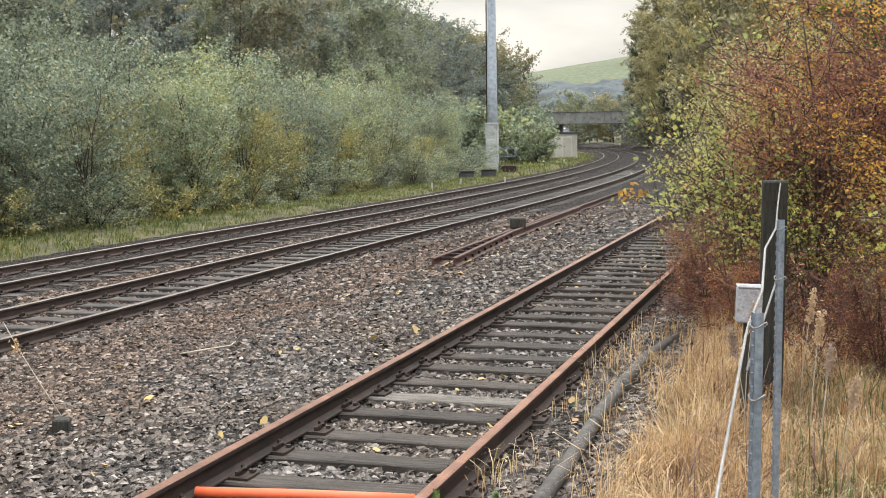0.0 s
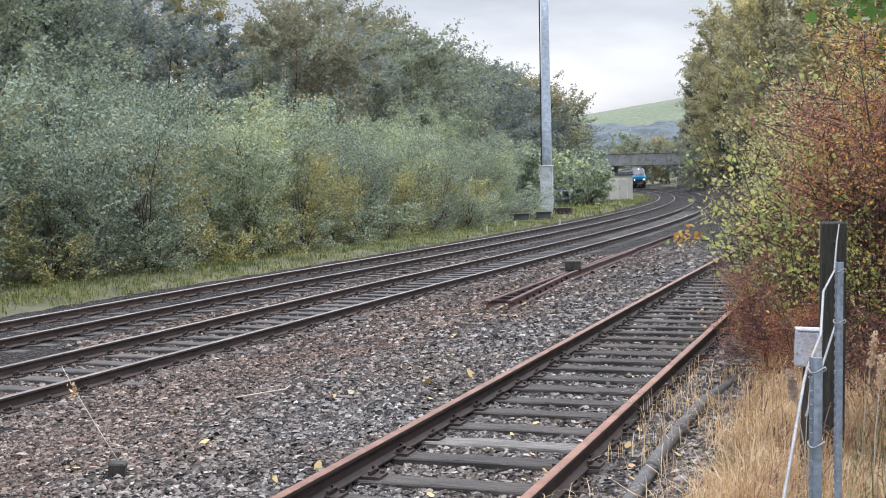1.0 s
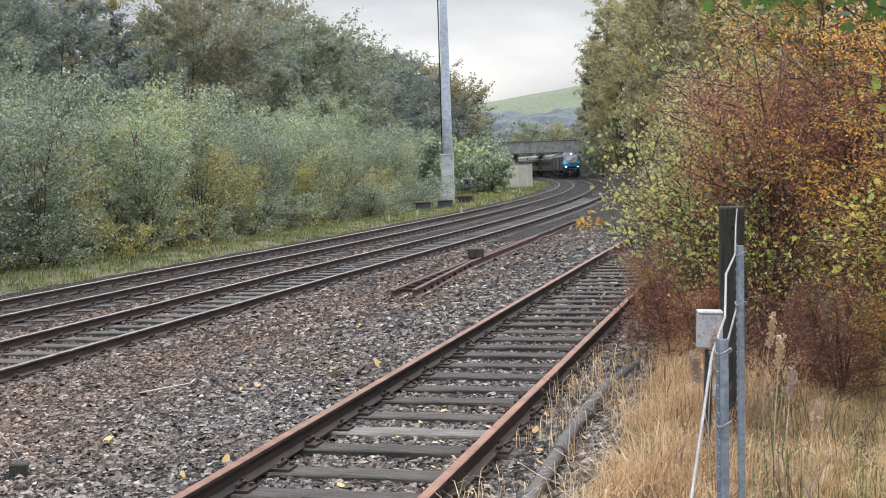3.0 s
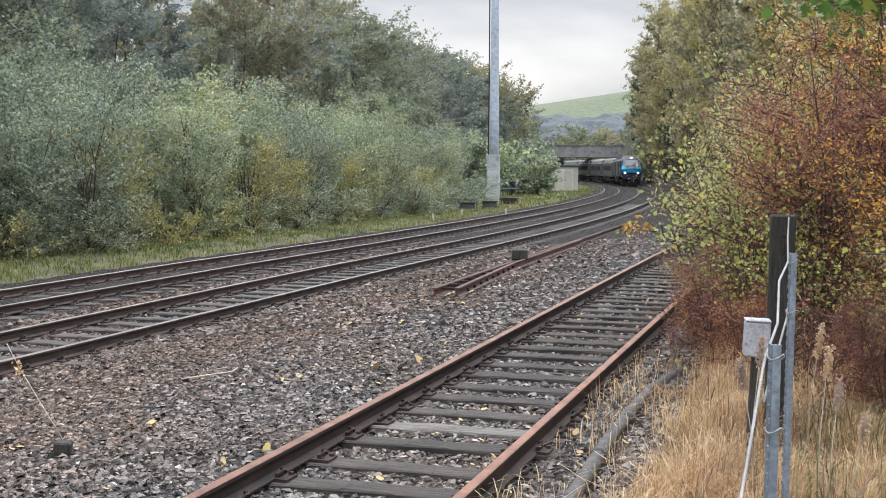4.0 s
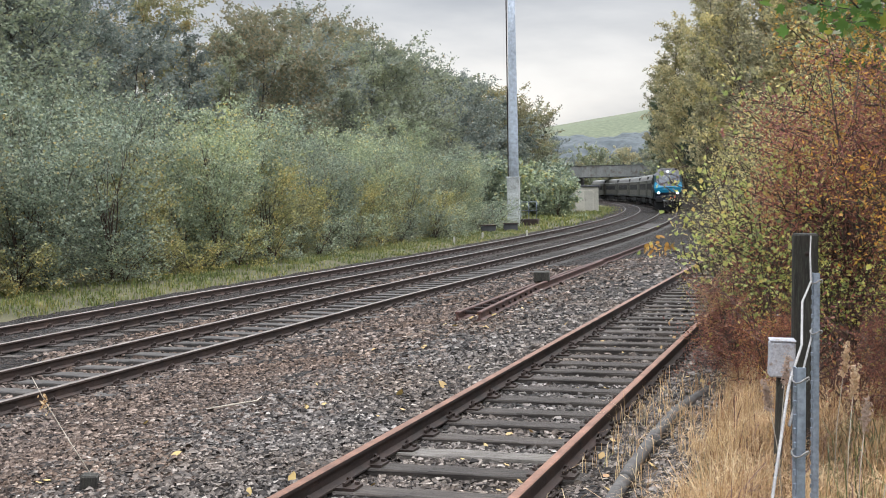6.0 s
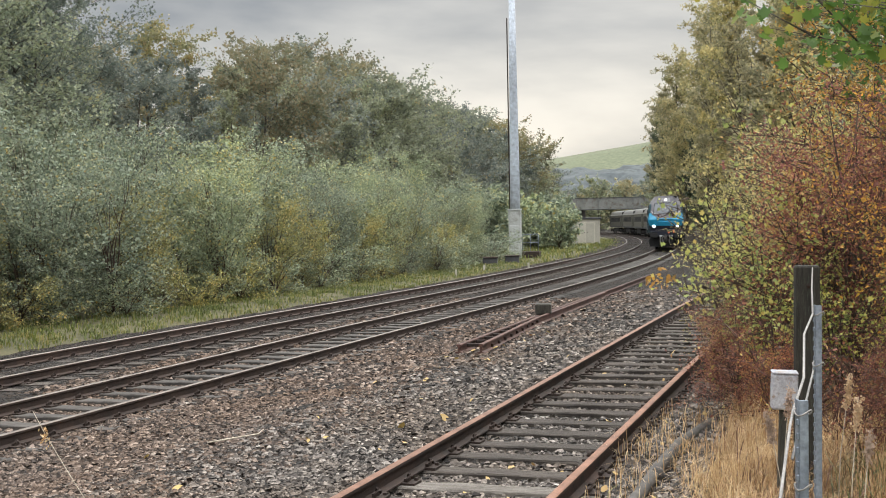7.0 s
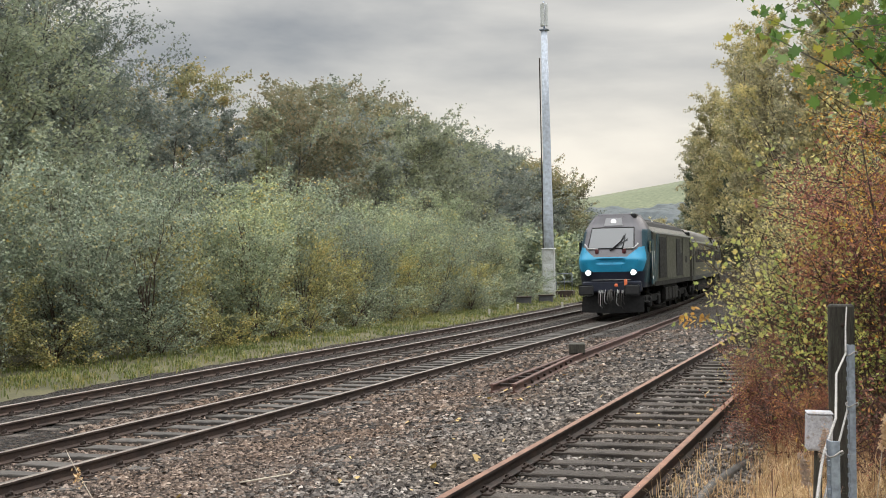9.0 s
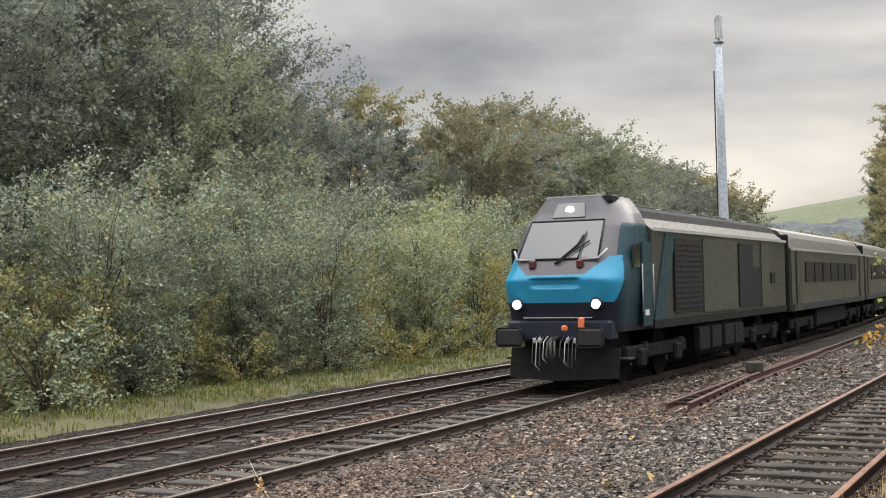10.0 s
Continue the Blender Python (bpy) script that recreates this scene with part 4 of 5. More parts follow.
def radio_mast():
    x, y = -18.75, 77.0
    z = ground_z(x, y)
    t = thing("radio_mast", "tall pale grey steel radio mast with antennas", "mast", pose(x, y, z))
    part("pole", tube("pole", [(0, 0, 0), (0, 0, 6), (0, 0, 12), (0, 0, 16.6 - z)], [0.36, 0.31, 0.25, 0.2], M_MAST, 16), t)
    part("base_plate", block("base_plate", (0.9, 0.9, 0.12), M_CONCRETE, 0.02), t)
    part("cable_tray", block("cable_tray", (0.07, 0.05, 14.5), M_IRON, 0.0, (-0.36, 0, 1.0)), t, None, "dark cable run")
    top = 16.6 - z
    part("head_pole", tube("head_pole", [(0, 0, top - 0.05), (0, 0, top + 1.9)], 0.06, M_GALV, 8), t)
    part("platform", block("platform", (0.55, 0.55, 0.08), M_GALV, 0.01, (0, 0, top - 0.02)), t)
    for i, (dx, dy) in enumerate(((0.17, 0.05), (-0.17, 0.05), (0, -0.18))):
        part("antenna", block("antenna", (0.16, 0.1, 1.5), M_CAB, 0.03, (dx, dy, top + 0.25)), t)
    for dz in (3.5, 7.0, 10.5):
        part("collar", tube("collar", [(0, 0, dz), (0, 0, dz + 0.08)], 0.34 - dz * 0.009, M_GALV, 16), t)
    x, y = -18.1, 74.5
    c = thing("equipment_cabinet", "tall pale grey trackside equipment cabinet", "cabinet", pose(x, y, ground_z(x, y), 0, 0, 8))
    part("body", block("body", (0.75, 0.7, 3.0), M_CAB, 0.02), c)
    part("door", block("door", (0.62, 0.03, 1.8), M_CAB, 0.01, (0, -0.365, 0.25)), c)
    part("roof", block("roof", (0.85, 0.8, 0.07), M_CAB, 0.02, (0, 0, 3.0)), c)
    x, y = -17.2, 75.0
    r = thing("guard_rail", "pale galvanised guard rail beside the mast", "railing", pose(x, y, ground_z(x, y), 0, 0, 6))
    part("deck", block("deck", (1.1, 0.9, 0.4), M_IRON, 0.02), r, None, "dark platform step")
    for dx in (-0.5, 0, 0.5):
        part("post", tube("post", [(dx, -0.4, 0.4), (dx, -0.4, 1.5)], 0.025, M_GALV, 6), r)
    for dz in (0.95, 1.48):
        part("rail", tube("rail", [(-0.52, -0.4, dz), (0.52, -0.4, dz)], 0.025, M_GALV, 6), r)


def relay_shed():
    x, y = -23.0, 119.0
    s = thing("relay_shed", "small cream painted lineside hut with a flat dark roof", "hut", pose(x, y, -0.95, 0, 0, 14))
    part("wall", block("wall", (2.75, 2.6, 2.45), M_SHED, 0.02), s)
    part("roof", block("roof", (3.0, 2.85, 0.16), M_DARKROOF, 0.03, (0, 0, 2.45)), s)
    for i, dx in enumerate((-0.42, 0.42)):
        d = part("door", block("door", (0.8, 0.05, 1.9), M_SHED, 0.01, (dx, -1.31, 0.15)), s)
        part("handle", block("handle", (0.05, 0.06, 0.14), M_IRON, 0.01, (dx - math.copysign(0.28, dx), -1.35, 1.1)), d)
    part("frame", block("frame", (1.76, 0.03, 2.05), M_SHED, 0.01, (0, -1.302, 0.12)), s)
    part("plinth", block("plinth", (2.85, 2.7, 0.3), M_CONCRETE, 0.02, (0, 0, -0.25)), s)


def bridge():
    b = thing("road_bridge", "grey plate girder bridge over the line on dark abutments", "bridge", pose(-36.6, 211, 0, 0, 0, -3))
    part("girder", block("girder", (16.4, 0.45, 2.05), M_BRIDGE, 0.04, (-1.3, 0, 2.75)), b)
    part("girder", block("girder", (16.4, 0.45, 2.05), M_BRIDGE, 0.04, (-1.3, 7.5, 2.75)), b)
    part("deck", block("deck", (16.2, 7.2, 0.5), M_BRICK_DARK, 0.03, (-1.3, 3.75, 3.0)), b)
    for dx in np.arange(-8.5, 6.6, 1.25):
        part("stiffener", block("stiffener", (0.14, 0.1, 1.85), M_BRIDGE, 0.01, (dx, -0.26, 2.84)), b)
    for dz in (2.7, 4.72):
        part("flange", block("flange", (16.5, 0.62, 0.1), M_DARKROOF, 0.01, (-1.3, 0, dz)), b)
    for dx in (6.2, -8.9):
        part("abutment", block("abutment", (1.9, 9, 4.6), M_BRICK_DARK, 0.05, (dx, 3.7, -1.9)), b)
    part("wing_wall", block("wing_wall", (1.0, 12, 3.4), M_BRICK_DARK, 0.05, (7.3, -5, -1.9), 0.95), b)


def spare_rails():
    t = thing("spare_rail", "discarded rusty rails lying together on the ballast", "rail")
    for i, pts in enumerate((((-4.05, 19.0), (-4.55, 30.0), (-4.78, 38.0)), ((-3.55, 18.6), (-4.08, 24.4), (-4.55, 34.0)))):
        path = [(x, y, ground_z(x, y) + 0.17, math.radians(2.5)) for x, y in pts]
        part("rail", extrude("rail", RAIL, path, [M_SPARE, M_SPARE], RAIL_SLOTS), t)
    for i in range(9):
        k = i / 8
        y = 19.4 + 4.8 * k
        x = -3.98 - (y - 19) * 0.0455
        part("spacer", block("spacer", (0.46 - 0.24 * k, 0.06, 0.05), M_RUST, 0.005), t, pose(x + 0.2 - 0.1 * k, y, ground_z(x, y) + 0.09))
    t = thing("spare_rail", "shorter rusty rail lying beyond the pair", "rail")
    path = [(x, y, ground_z(x, y) + 0.17, math.radians(2)) for x, y in ((-4.75, 36.5), (-5.2, 47.0))]
    part("rail", extrude("rail", RAIL, path, [M_SPARE, M_SPARE], RAIL_SLOTS), t)
    x, y = -4.27, 25.7
    b = thing("timber_block", "dark square timber block on the spare rails", "block", pose(x, y, ground_z(x, y) + 0.16, 0, 0, 12))
    part("block", block("block", (0.34, 0.42, 0.22), M_POST, 0.02), b)
    x, y = -3.2, 7.55
    b = thing("marker_block", "small dark timber marker block in the ballast", "block", pose(x, y, ground_z(x, y) - 0.02, 0, 4, 25))
    part("block", block("block", (0.12, 0.14, 0.13), M_POST, 0.012), b)


def fence():
    x, y = 1.76, 9.05
    p = thing("timber_post", "old dark timber fence post with lichen and a bolt hole", "post", pose(x, y, ground_z(x, y) - 0.1, 0, 0.6, 5))
    part("post", block("post", (0.175, 0.15, 1.72), M_POST, 0.012), p)
    part("bolt", tube("bolt", [(0.01, -0.085, 1.58), (0.01, -0.06, 1.58)], 0.018, M_IRON, 10), p)
    for x, y, top, rz in ((1.93, 4.05, 1.40, 20), (1.925, 6.0, 1.56, 10)):
        z = ground_z(x, y) - 0.1
        g = thing("steel_fence_post", "galvanised angle-iron fence post with wire ties", "post", pose(x, y, z, 0, 0.4, rz))
        part("flange", block("flange", (0.029, 0.005, top - z), M_GALV, 0.001), g)
        part("flange", block("flange", (0.005, 0.034, top - z), M_GALV, 0.001, (-0.0145, 0.0195, 0)), g)
        tooth = block("tooth", (0.010, 0.006, 0.020), M_GALV, 0.002)
        for i in range(int((top - z - 0.35) / 0.045)):
            part("tooth", tooth, g, pose(-0.0205, 0, top - z - 0.08 - 0.045 * i))
        for dz in (0.04, 0.28):
            ring = [(0.028 * math.cos(a), 0.024 * math.sin(a) + 0.008, top - z - dz - 0.01 * math.sin(a * 2)) for a in np.linspace(0, 6.1, 12)]
            part("wire_tie", tube("wire_tie", ring, 0.003, M_ROPE, 5), g)
    w = thing("fence_wire", "pale plain fence wire strung along the posts", "wire")
    lines = [((1.84, 2.2, 0.55), (1.88, 3.4, 1.08), (1.9, 4.0, 1.33), (1.905, 4.1, 1.36)), ((1.905, 4.1, 1.36), (1.92, 4.6, 1.40), (1.90, 5.2, 1.50), (1.91, 6.0, 1.52)), ((1.91, 6.0, 1.52), (1.86, 7.5, 1.55), (1.82, 8.95, 1.60)), ((1.9, 4.1, 1.2), (1.91, 6.0, 1.25), (1.84, 8.95, 1.1))]
    for ln in lines:
        part("strand", tube("strand", ln, 0.005, M_ROPE, 6), w)
    x, y = 1.63, 8.1
    b = thing("junction_box", "weathered grey metal junction box on a stub post", "box", pose(x, y, ground_z(x, y), 2, 2, 10))
    z = 0.74 - ground_z(x, y)
    part("housing", block("housing", (0.16, 0.12, 0.23), M_BOX, 0.012, (0, 0, z)), b)
    part("lid", block("lid", (0.164, 0.124, 0.012), M_BOX, 0.004, (0, 0, z + 0.23)), b)
    part("stub_post", block("stub_post", (0.05, 0.05, z), M_POST, 0.006), b)
    c = thing("conduit", "weathered grey pipe lying beside the siding", "pipe")
    part("pipe", tube("pipe", [(0.66, 5.6, -0.06), (0.62, 7.5, -0.075), (0.58, 8.7, -0.07), (0.56, 10.0, -0.08), (0.58, 11.2, -0.09), (0.7, 12.6, -0.14)], 0.05, M_PIPE, 10), c)
    for y in (7.2, 8.4, 9.7):
        part("collar", tube("collar", [(0.6, y - 0.05, -0.073), (0.59, y + 0.05, -0.073)], 0.058, M_PIPE, 10), c)
    o = thing("orange_tube", "bright orange plastic tube laid across the siding", "tube")
    part("tube", tube("tube", [(-1.40, 6.30, -0.115), (-0.75, 6.40, -0.11), (-0.1, 6.50, -0.115)], 0.032, M_ORANGE, 10), o)


def fallen_leaves():
    rng = np.random.default_rng(12)
    n = 260
    x = np.concatenate([rng.uniform(-4.5, 0.9, 110), rng.normal(0.2, 0.7, 150)])
    y = np.concatenate([rng.uniform(6, 22, 110), rng.uniform(6, 26, 150)])
    c = np.stack([x, y, [ground_z(a, b) + 0.035 for a, b in zip(x, y)]], 1)
    a = rng.uniform(0, 6.28, n)
    d = np.stack([np.cos(a), np.sin(a), rng.normal(0, 0.45, n)], 1)
    e = np.stack([-np.sin(a), np.cos(a), rng.normal(0, 0.45, n)], 1)
    l = (rng.uniform(0.014, 0.034, n) * rng.choice([1.0, 1.0, 1.7], n))[:, None, None]
    o = np.array(OVAL)
    v = c[:, None] + l * (o[None, :, :1] * 1.5 * e[:, None] + o[None, :, 1:] * d[:, None])
    tagged(new("fallen_leaves", fast_mesh("fallen_leaves", v.reshape(-1, 3), 6, L_FALLEN)), "yellow fallen leaves scattered on the ballast", "leaves", kind="stuff")


# ---- the distance ----
def distance():
    xs = np.linspace(-700, 500, 60)
    verts, faces = [], []
    rows = 14
    for j in range(rows):
        k = j / (rows - 1)
        for x in xs:
            crest = 48.9 + 0.163 * (x + 180) if x < -20 else 75 + 0.03 * (x + 20)
            crest = max(5, crest) + 3 * noise.noise((x * 0.01, 0, 5))
            verts.append((x, 700 + 330 * k, -4 + (crest + 8) * math.sin(k * math.pi / 2) ** 1.2 * 1.08))
    w = len(xs)
    for j in range(rows - 1):
        for i in range(w - 1):
            faces.append((j * w + i, j * w + i + 1, (j + 1) * w + i + 1, (j + 1) * w + i))
    tagged(new("hill", mesh_of("hill", verts, faces, M_HILL, smooth=True)), "smooth green pasture hill on the skyline", "hill", kind="structure")
    rng = np.random.default_rng(77)
    # a canopy of rounded crowns, stepping up the hillside
    gx, gy = np.linspace(-330, -60, 150), np.linspace(430, 700, 110)
    crowns = np.stack([rng.uniform(-330, -60, 1500), rng.uniform(430, 700, 1500)], 1)
    big = rng.uniform(0.7, 1.5, 1500)
    verts = []
    for b in gy:
        near = np.abs(crowns[:, 1] - b) < 8
        cx, cy, cb = crowns[near, 0], crowns[near, 1], big[near]
        for a in gx:
            d = np.sqrt((cx - a) ** 2 + (cy - b) ** 2) / (5.5 * cb)
            dome = float(np.max(cb * np.sqrt(np.clip(1 - d * d, 0, 1)), initial=0.0))
            edge = smooth(430, 436, b) * smooth(-330, -322, a) * (1 - smooth(-68, -60, a))
            verts.append((a, b, -3 + edge * (12 + 16 * (b - 430) / 270 + 6 * noise.noise((a * 0.02, b * 0.02, 9)) + 3.0 * dome + 0.8 * noise.noise((a * 0.6, b * 0.6, 2)))))
    faces = [(j * 150 + i, j * 150 + i + 1, (j + 1) * 150 + i + 1, (j + 1) * 150 + i) for j in range(109) for i in range(149)]
    tagged(new("far_woodland", mesh_of("far_woodland", verts, faces, M_FARWOOD, smooth=True)), "blue-green woodland on the lower hillside, distance haze in its colour", "woodland", kind="stuff")
    t = plant("hedgerow_tree", "rounded tree beyond the bridge turning yellow", "tree", 500, 9.0, 3.6, 2, 24, 2, 4500, 0.18, domed, L_POPLAR, lean=0.3, group="trees beyond the bridge")
    u = plant("hedgerow_tree", "rounded green tree beyond the bridge", "tree", 501, 8.5, 3.6, 2, 24, 2, 4500, 0.18, domed, L_WOOD, lean=0.3, group="trees beyond the bridge")
    r = random.Random(9)
    spots = [(-62 + 3.6 * i + r.uniform(-1, 1), 262 + r.uniform(-12, 12), int(r.random() < 0.6), r.uniform(1.0, 1.35)) for i in range(9)]
    spots += [(-20.5, 178, 1, 1.2), (-22.0, 184, 1, 1.3), (-25.5, 190, 1, 0.8)]
    for k, ob in ((0, t), (1, u)):
        ob.matrix_basis = pose(-45 - 8 * k, 275, -2)
    for x, y, k, s in spots:
        copy_thing((t, u)[k], pose(x, y, -2.2, 0, 0, r.uniform(0, 360)) @ Matrix.Diagonal((s, s, s, 1)))
    # scrub between the hut, the mast and the bridge
    s = plant("scrub_bush", "low green scrub by the lineside hut", "shrub", 510, 3.4, 1.8, 6, 10, 1, 3400, 0.11, bushy, L_BIRCH, M_TWIG, lean=0.6, bare=0.03, group="lineside scrub")
    spots = [(r.uniform(-24, -17.8) - shift(y), y, r.uniform(0.9, 1.6)) for y in np.arange(80, 117, 2.0)] + [(-23.4, 106, 1.5), (-25.0, 109, 1.7), (-22.2, 103, 1.2), (-26.8, 114, 1.6), (-21.0, 99, 1.1), (-26.0, 121, 1.5)] + [(-21.5 - shift(y) + r.uniform(-2.5, 1.0), y, r.uniform(0.7, 1.3)) for y in np.arange(122, 205, 4.0)]
    for i, (x, y, k) in enumerate(spots):
        m = pose(x, y, ground_z(x, y) - 0.1, 0, 0, r.uniform(0, 360)) @ Matrix.Diagonal((k, k, k, 1))
        if i == 0:
            s.matrix_basis = m
        else:
            copy_thing(s, m)


# the blue-grey of distance haze is put into the canopy's colours
M_FARWOOD = worn("hazed_wood_canopy", (0.07, 0.084, 0.092), (0.098, 0.11, 0.11), 0.06, 0.5, 1.0, relief=0.0)


# ---- the train ----
P_BLUE = painted("bright_blue_paint", (0.018, 0.27, 0.47), 0.32)
P_TEAL = painted("deep_teal_paint", (0.008, 0.042, 0.06), 0.4, gloss=0.35)
P_GREY = painted("mid_grey_paint", (0.10, 0.094, 0.106), 0.33)
P_BODY = painted("grey_body_paint", (0.048, 0.048, 0.041), 0.42, dirt=0.4, gloss=0.35)
P_DARK = painted("dark_underframe", (0.011, 0.0108, 0.0112), 0.8, gloss=0.2)
P_NAVY = painted("navy_skirt_paint", (0.010, 0.014, 0.03), 0.45)
P_GRILLE = painted("black_grille", (0.016, 0.016, 0.017), 0.65, gloss=0.3)
P_SILVER = painted("silver_strip_paint", (0.42, 0.42, 0.42), 0.35)
P_ROOF = painted("roof_paint", (0.024, 0.024, 0.024), 0.8, gloss=0.2)
# coach sides: silver-grey paint with its shade put into this dark tone
P_COACH = painted("shaded_coach_paint", (0.056, 0.053, 0.044), 0.38, dirt=0.4)
P_TANK = painted("grimy_tank_paint", (0.015, 0.0145, 0.0135), 0.75, gloss=0.2)
P_BUFFER = painted("buffer_grey", (0.026, 0.026, 0.027), 0.65, gloss=0.3)
P_PANEL = painted("pale_grey_panel", (0.22, 0.22, 0.23), 0.4)
P_PANEL2 = painted("olive_grey_paint", (0.058, 0.059, 0.048), 0.4, gloss=0.4)
# coach roof paler than the sides, sky reflection and haze put into the colour
P_COACHROOF = painted("skylit_coach_roof", (0.18, 0.175, 0.16), 0.42, gloss=0.5)
P_RED = painted("red_hose", (0.09, 0.014, 0.016), 0.5)
P_WHITE = painted("white_mark", (0.75, 0.75, 0.75), 0.5)


def glass(name, colour):
    m, n, l, b = shader(name, 0.06)
    b.inputs["Base Color"].default_value = (*colour, 1)
    b.inputs["Specular IOR Level"].default_value = 0.5
    b.inputs["Coat Weight"].default_value = 0.15
    return m


G_SCREEN = glass("windscreen_glass", (0.10, 0.108, 0.118))
G_SIDE = glass("dark_window_glass", (0.02, 0.023, 0.02))
E_LAMP = glowing("headlight_glow", (0.92, 1.0, 0.97), 30.0)
E_TOP = glowing("marker_glow", (1.0, 0.98, 0.92), 9.0)


def cut_corners(pts):
    out = [pts[0]]
    for p, q in zip(pts[:-1], pts[1:]):
        out += [p * 0.75 + q * 0.25, p * 0.25 + q * 0.75]
    return out + [pts[-1]]


def cab_shell(name, levels, mats, pick, back, n0):
    """The cab: rounded level outlines stacked upwards; each level: z, nose setback, half width of the face, setback of the corner, half width of the side."""
    L = np.array(levels)
    zs = np.linspace(L[0, 0], L[-1, 0], 170)
    cols = [np.interp(zs, L[:, 0], L[:, k]) for k in range(1, 5)]
    for k in [0, 1, 2, 3] * 6:
        c = np.concatenate([[cols[k][0]], cols[k], [cols[k][-1]]])
        cols[k] = (c[:-2] + 2 * c[1:-1] + c[2:]) / 4
    verts, faces, sl = [], [], []
    for z, d, wf, dc, ws in zip(zs, *cols):
        right = [np.array(p) for p in ((0, d), (wf * 0.5, d), (wf, d + 0.05), (ws, dc), (ws, dc + 0.5), (ws, back))]
        left = [np.array((-p[0], p[1])) for p in right[:0:-1]]
        line = left + right
        for _ in range(4):
            line = cut_corners(line)
        for x, y in line:
            hollow = 0.09 * (1 - smooth(0.35, 0.62, abs(x))) * smooth(2.0, 2.1, z) * (1 - smooth(2.2, 2.24, z)) if y < dc else 0.0
            verts.append((x, n0 + y + hollow, z))
    n = len(line)
    for j in range(len(zs) - 1):
        for i in range(n - 1):
            faces.append((j * n + i, j * n + i + 1, (j + 1) * n + i + 1, (j + 1) * n + i))
            x = (verts[j * n + i][0] + verts[j * n + i + 1][0]) / 2
            y = (verts[j * n + i][1] + verts[j * n + i + 1][1]) / 2 - n0
            sl.append(pick(abs(x), y, (zs[j] + zs[j + 1]) / 2, cols[1][j], cols[2][j]))
    faces.append(tuple(range(n))[::-1])
    faces.append(tuple(range((len(zs) - 1) * n, len(zs) * n)))
    sl += [3, 2]
    return mesh_of(name, verts, faces, mats, sl, smooth=True)


def slab(name, corners, mat, thick=0.03):
    """A flat plate on four corners, given thickness along its normal."""
    c = [Vector(p) for p in corners]
    nrm = (c[1] - c[0]).cross(c[2] - c[1]).normalized() * thick
    v = c + [p - nrm for p in c]
    k = len(c)
    f = [tuple(range(k)), tuple(range(2 * k - 1, k - 1, -1))] + [(i, i + k, (i + 1) % k + k, (i + 1) % k) for i in range(k)]
    return mesh_of(name, v, f, mat)


def body_profile(hw, z0, z1, top, roof_hw):
    return [(-hw, z0), (-hw, z1), (-roof_hw - 0.12, top - 0.34), (-roof_hw, top - 0.16), (-roof_hw * 0.5, top), (roof_hw * 0.5, top), (roof_hw, top - 0.16), (roof_hw + 0.12, top - 0.34), (hw, z1), (hw, z0)]


def wheel_mesh(r):
    bm = bmesh.new()
    bmesh.ops.create_cone(bm, cap_ends=True, segments=20, radius1=r, radius2=r, depth=0.13, matrix=Matrix.Rotation(radians(90), 4, "Y"))
    bmesh.ops.create_cone(bm, cap_ends=True, segments=20, radius1=r + 0.03, radius2=r + 0.03, depth=0.03, matrix=Matrix.Translation((0.05, 0, 0)) @ Matrix.Rotation(radians(90), 4, "Y"))
    return bm_mesh("wheel", bm, P_DARK)


def bogie(parent, y, r, base):
    b = part("bogie", block("bogie", (2.2, base + 1.5, 0.26), P_DARK, 0.04, (0, 0, 0.46)), parent, pose(0, y, 0))
    for dx in (-1.12, 1.12):
        part("side_frame", block("side_frame", (0.16, base + 1.7, 0.30), P_DARK, 0.04, (dx, 0, 0.50)), b)
        for dy in (-base / 2, base / 2):
            part("axle_box", block("axle_box", (0.24, 0.42, 0.40), P_DARK, 0.05, (dx * 1.04, dy, 0.34)), b)
            part("spring", tube("spring", [(dx * 1.02, dy + 0.4, 0.4), (dx * 1.02, dy + 0.4, 0.85)], 0.1, P_TANK, 8), b)
    wm = wheel_mesh(r)
    for dy in (-base / 2, base / 2):
        for s in (-1, 1):
            part("wheel", wm, b, pose(s * 0.74, dy, r, 0, 0, 0 if s < 0 else 180))


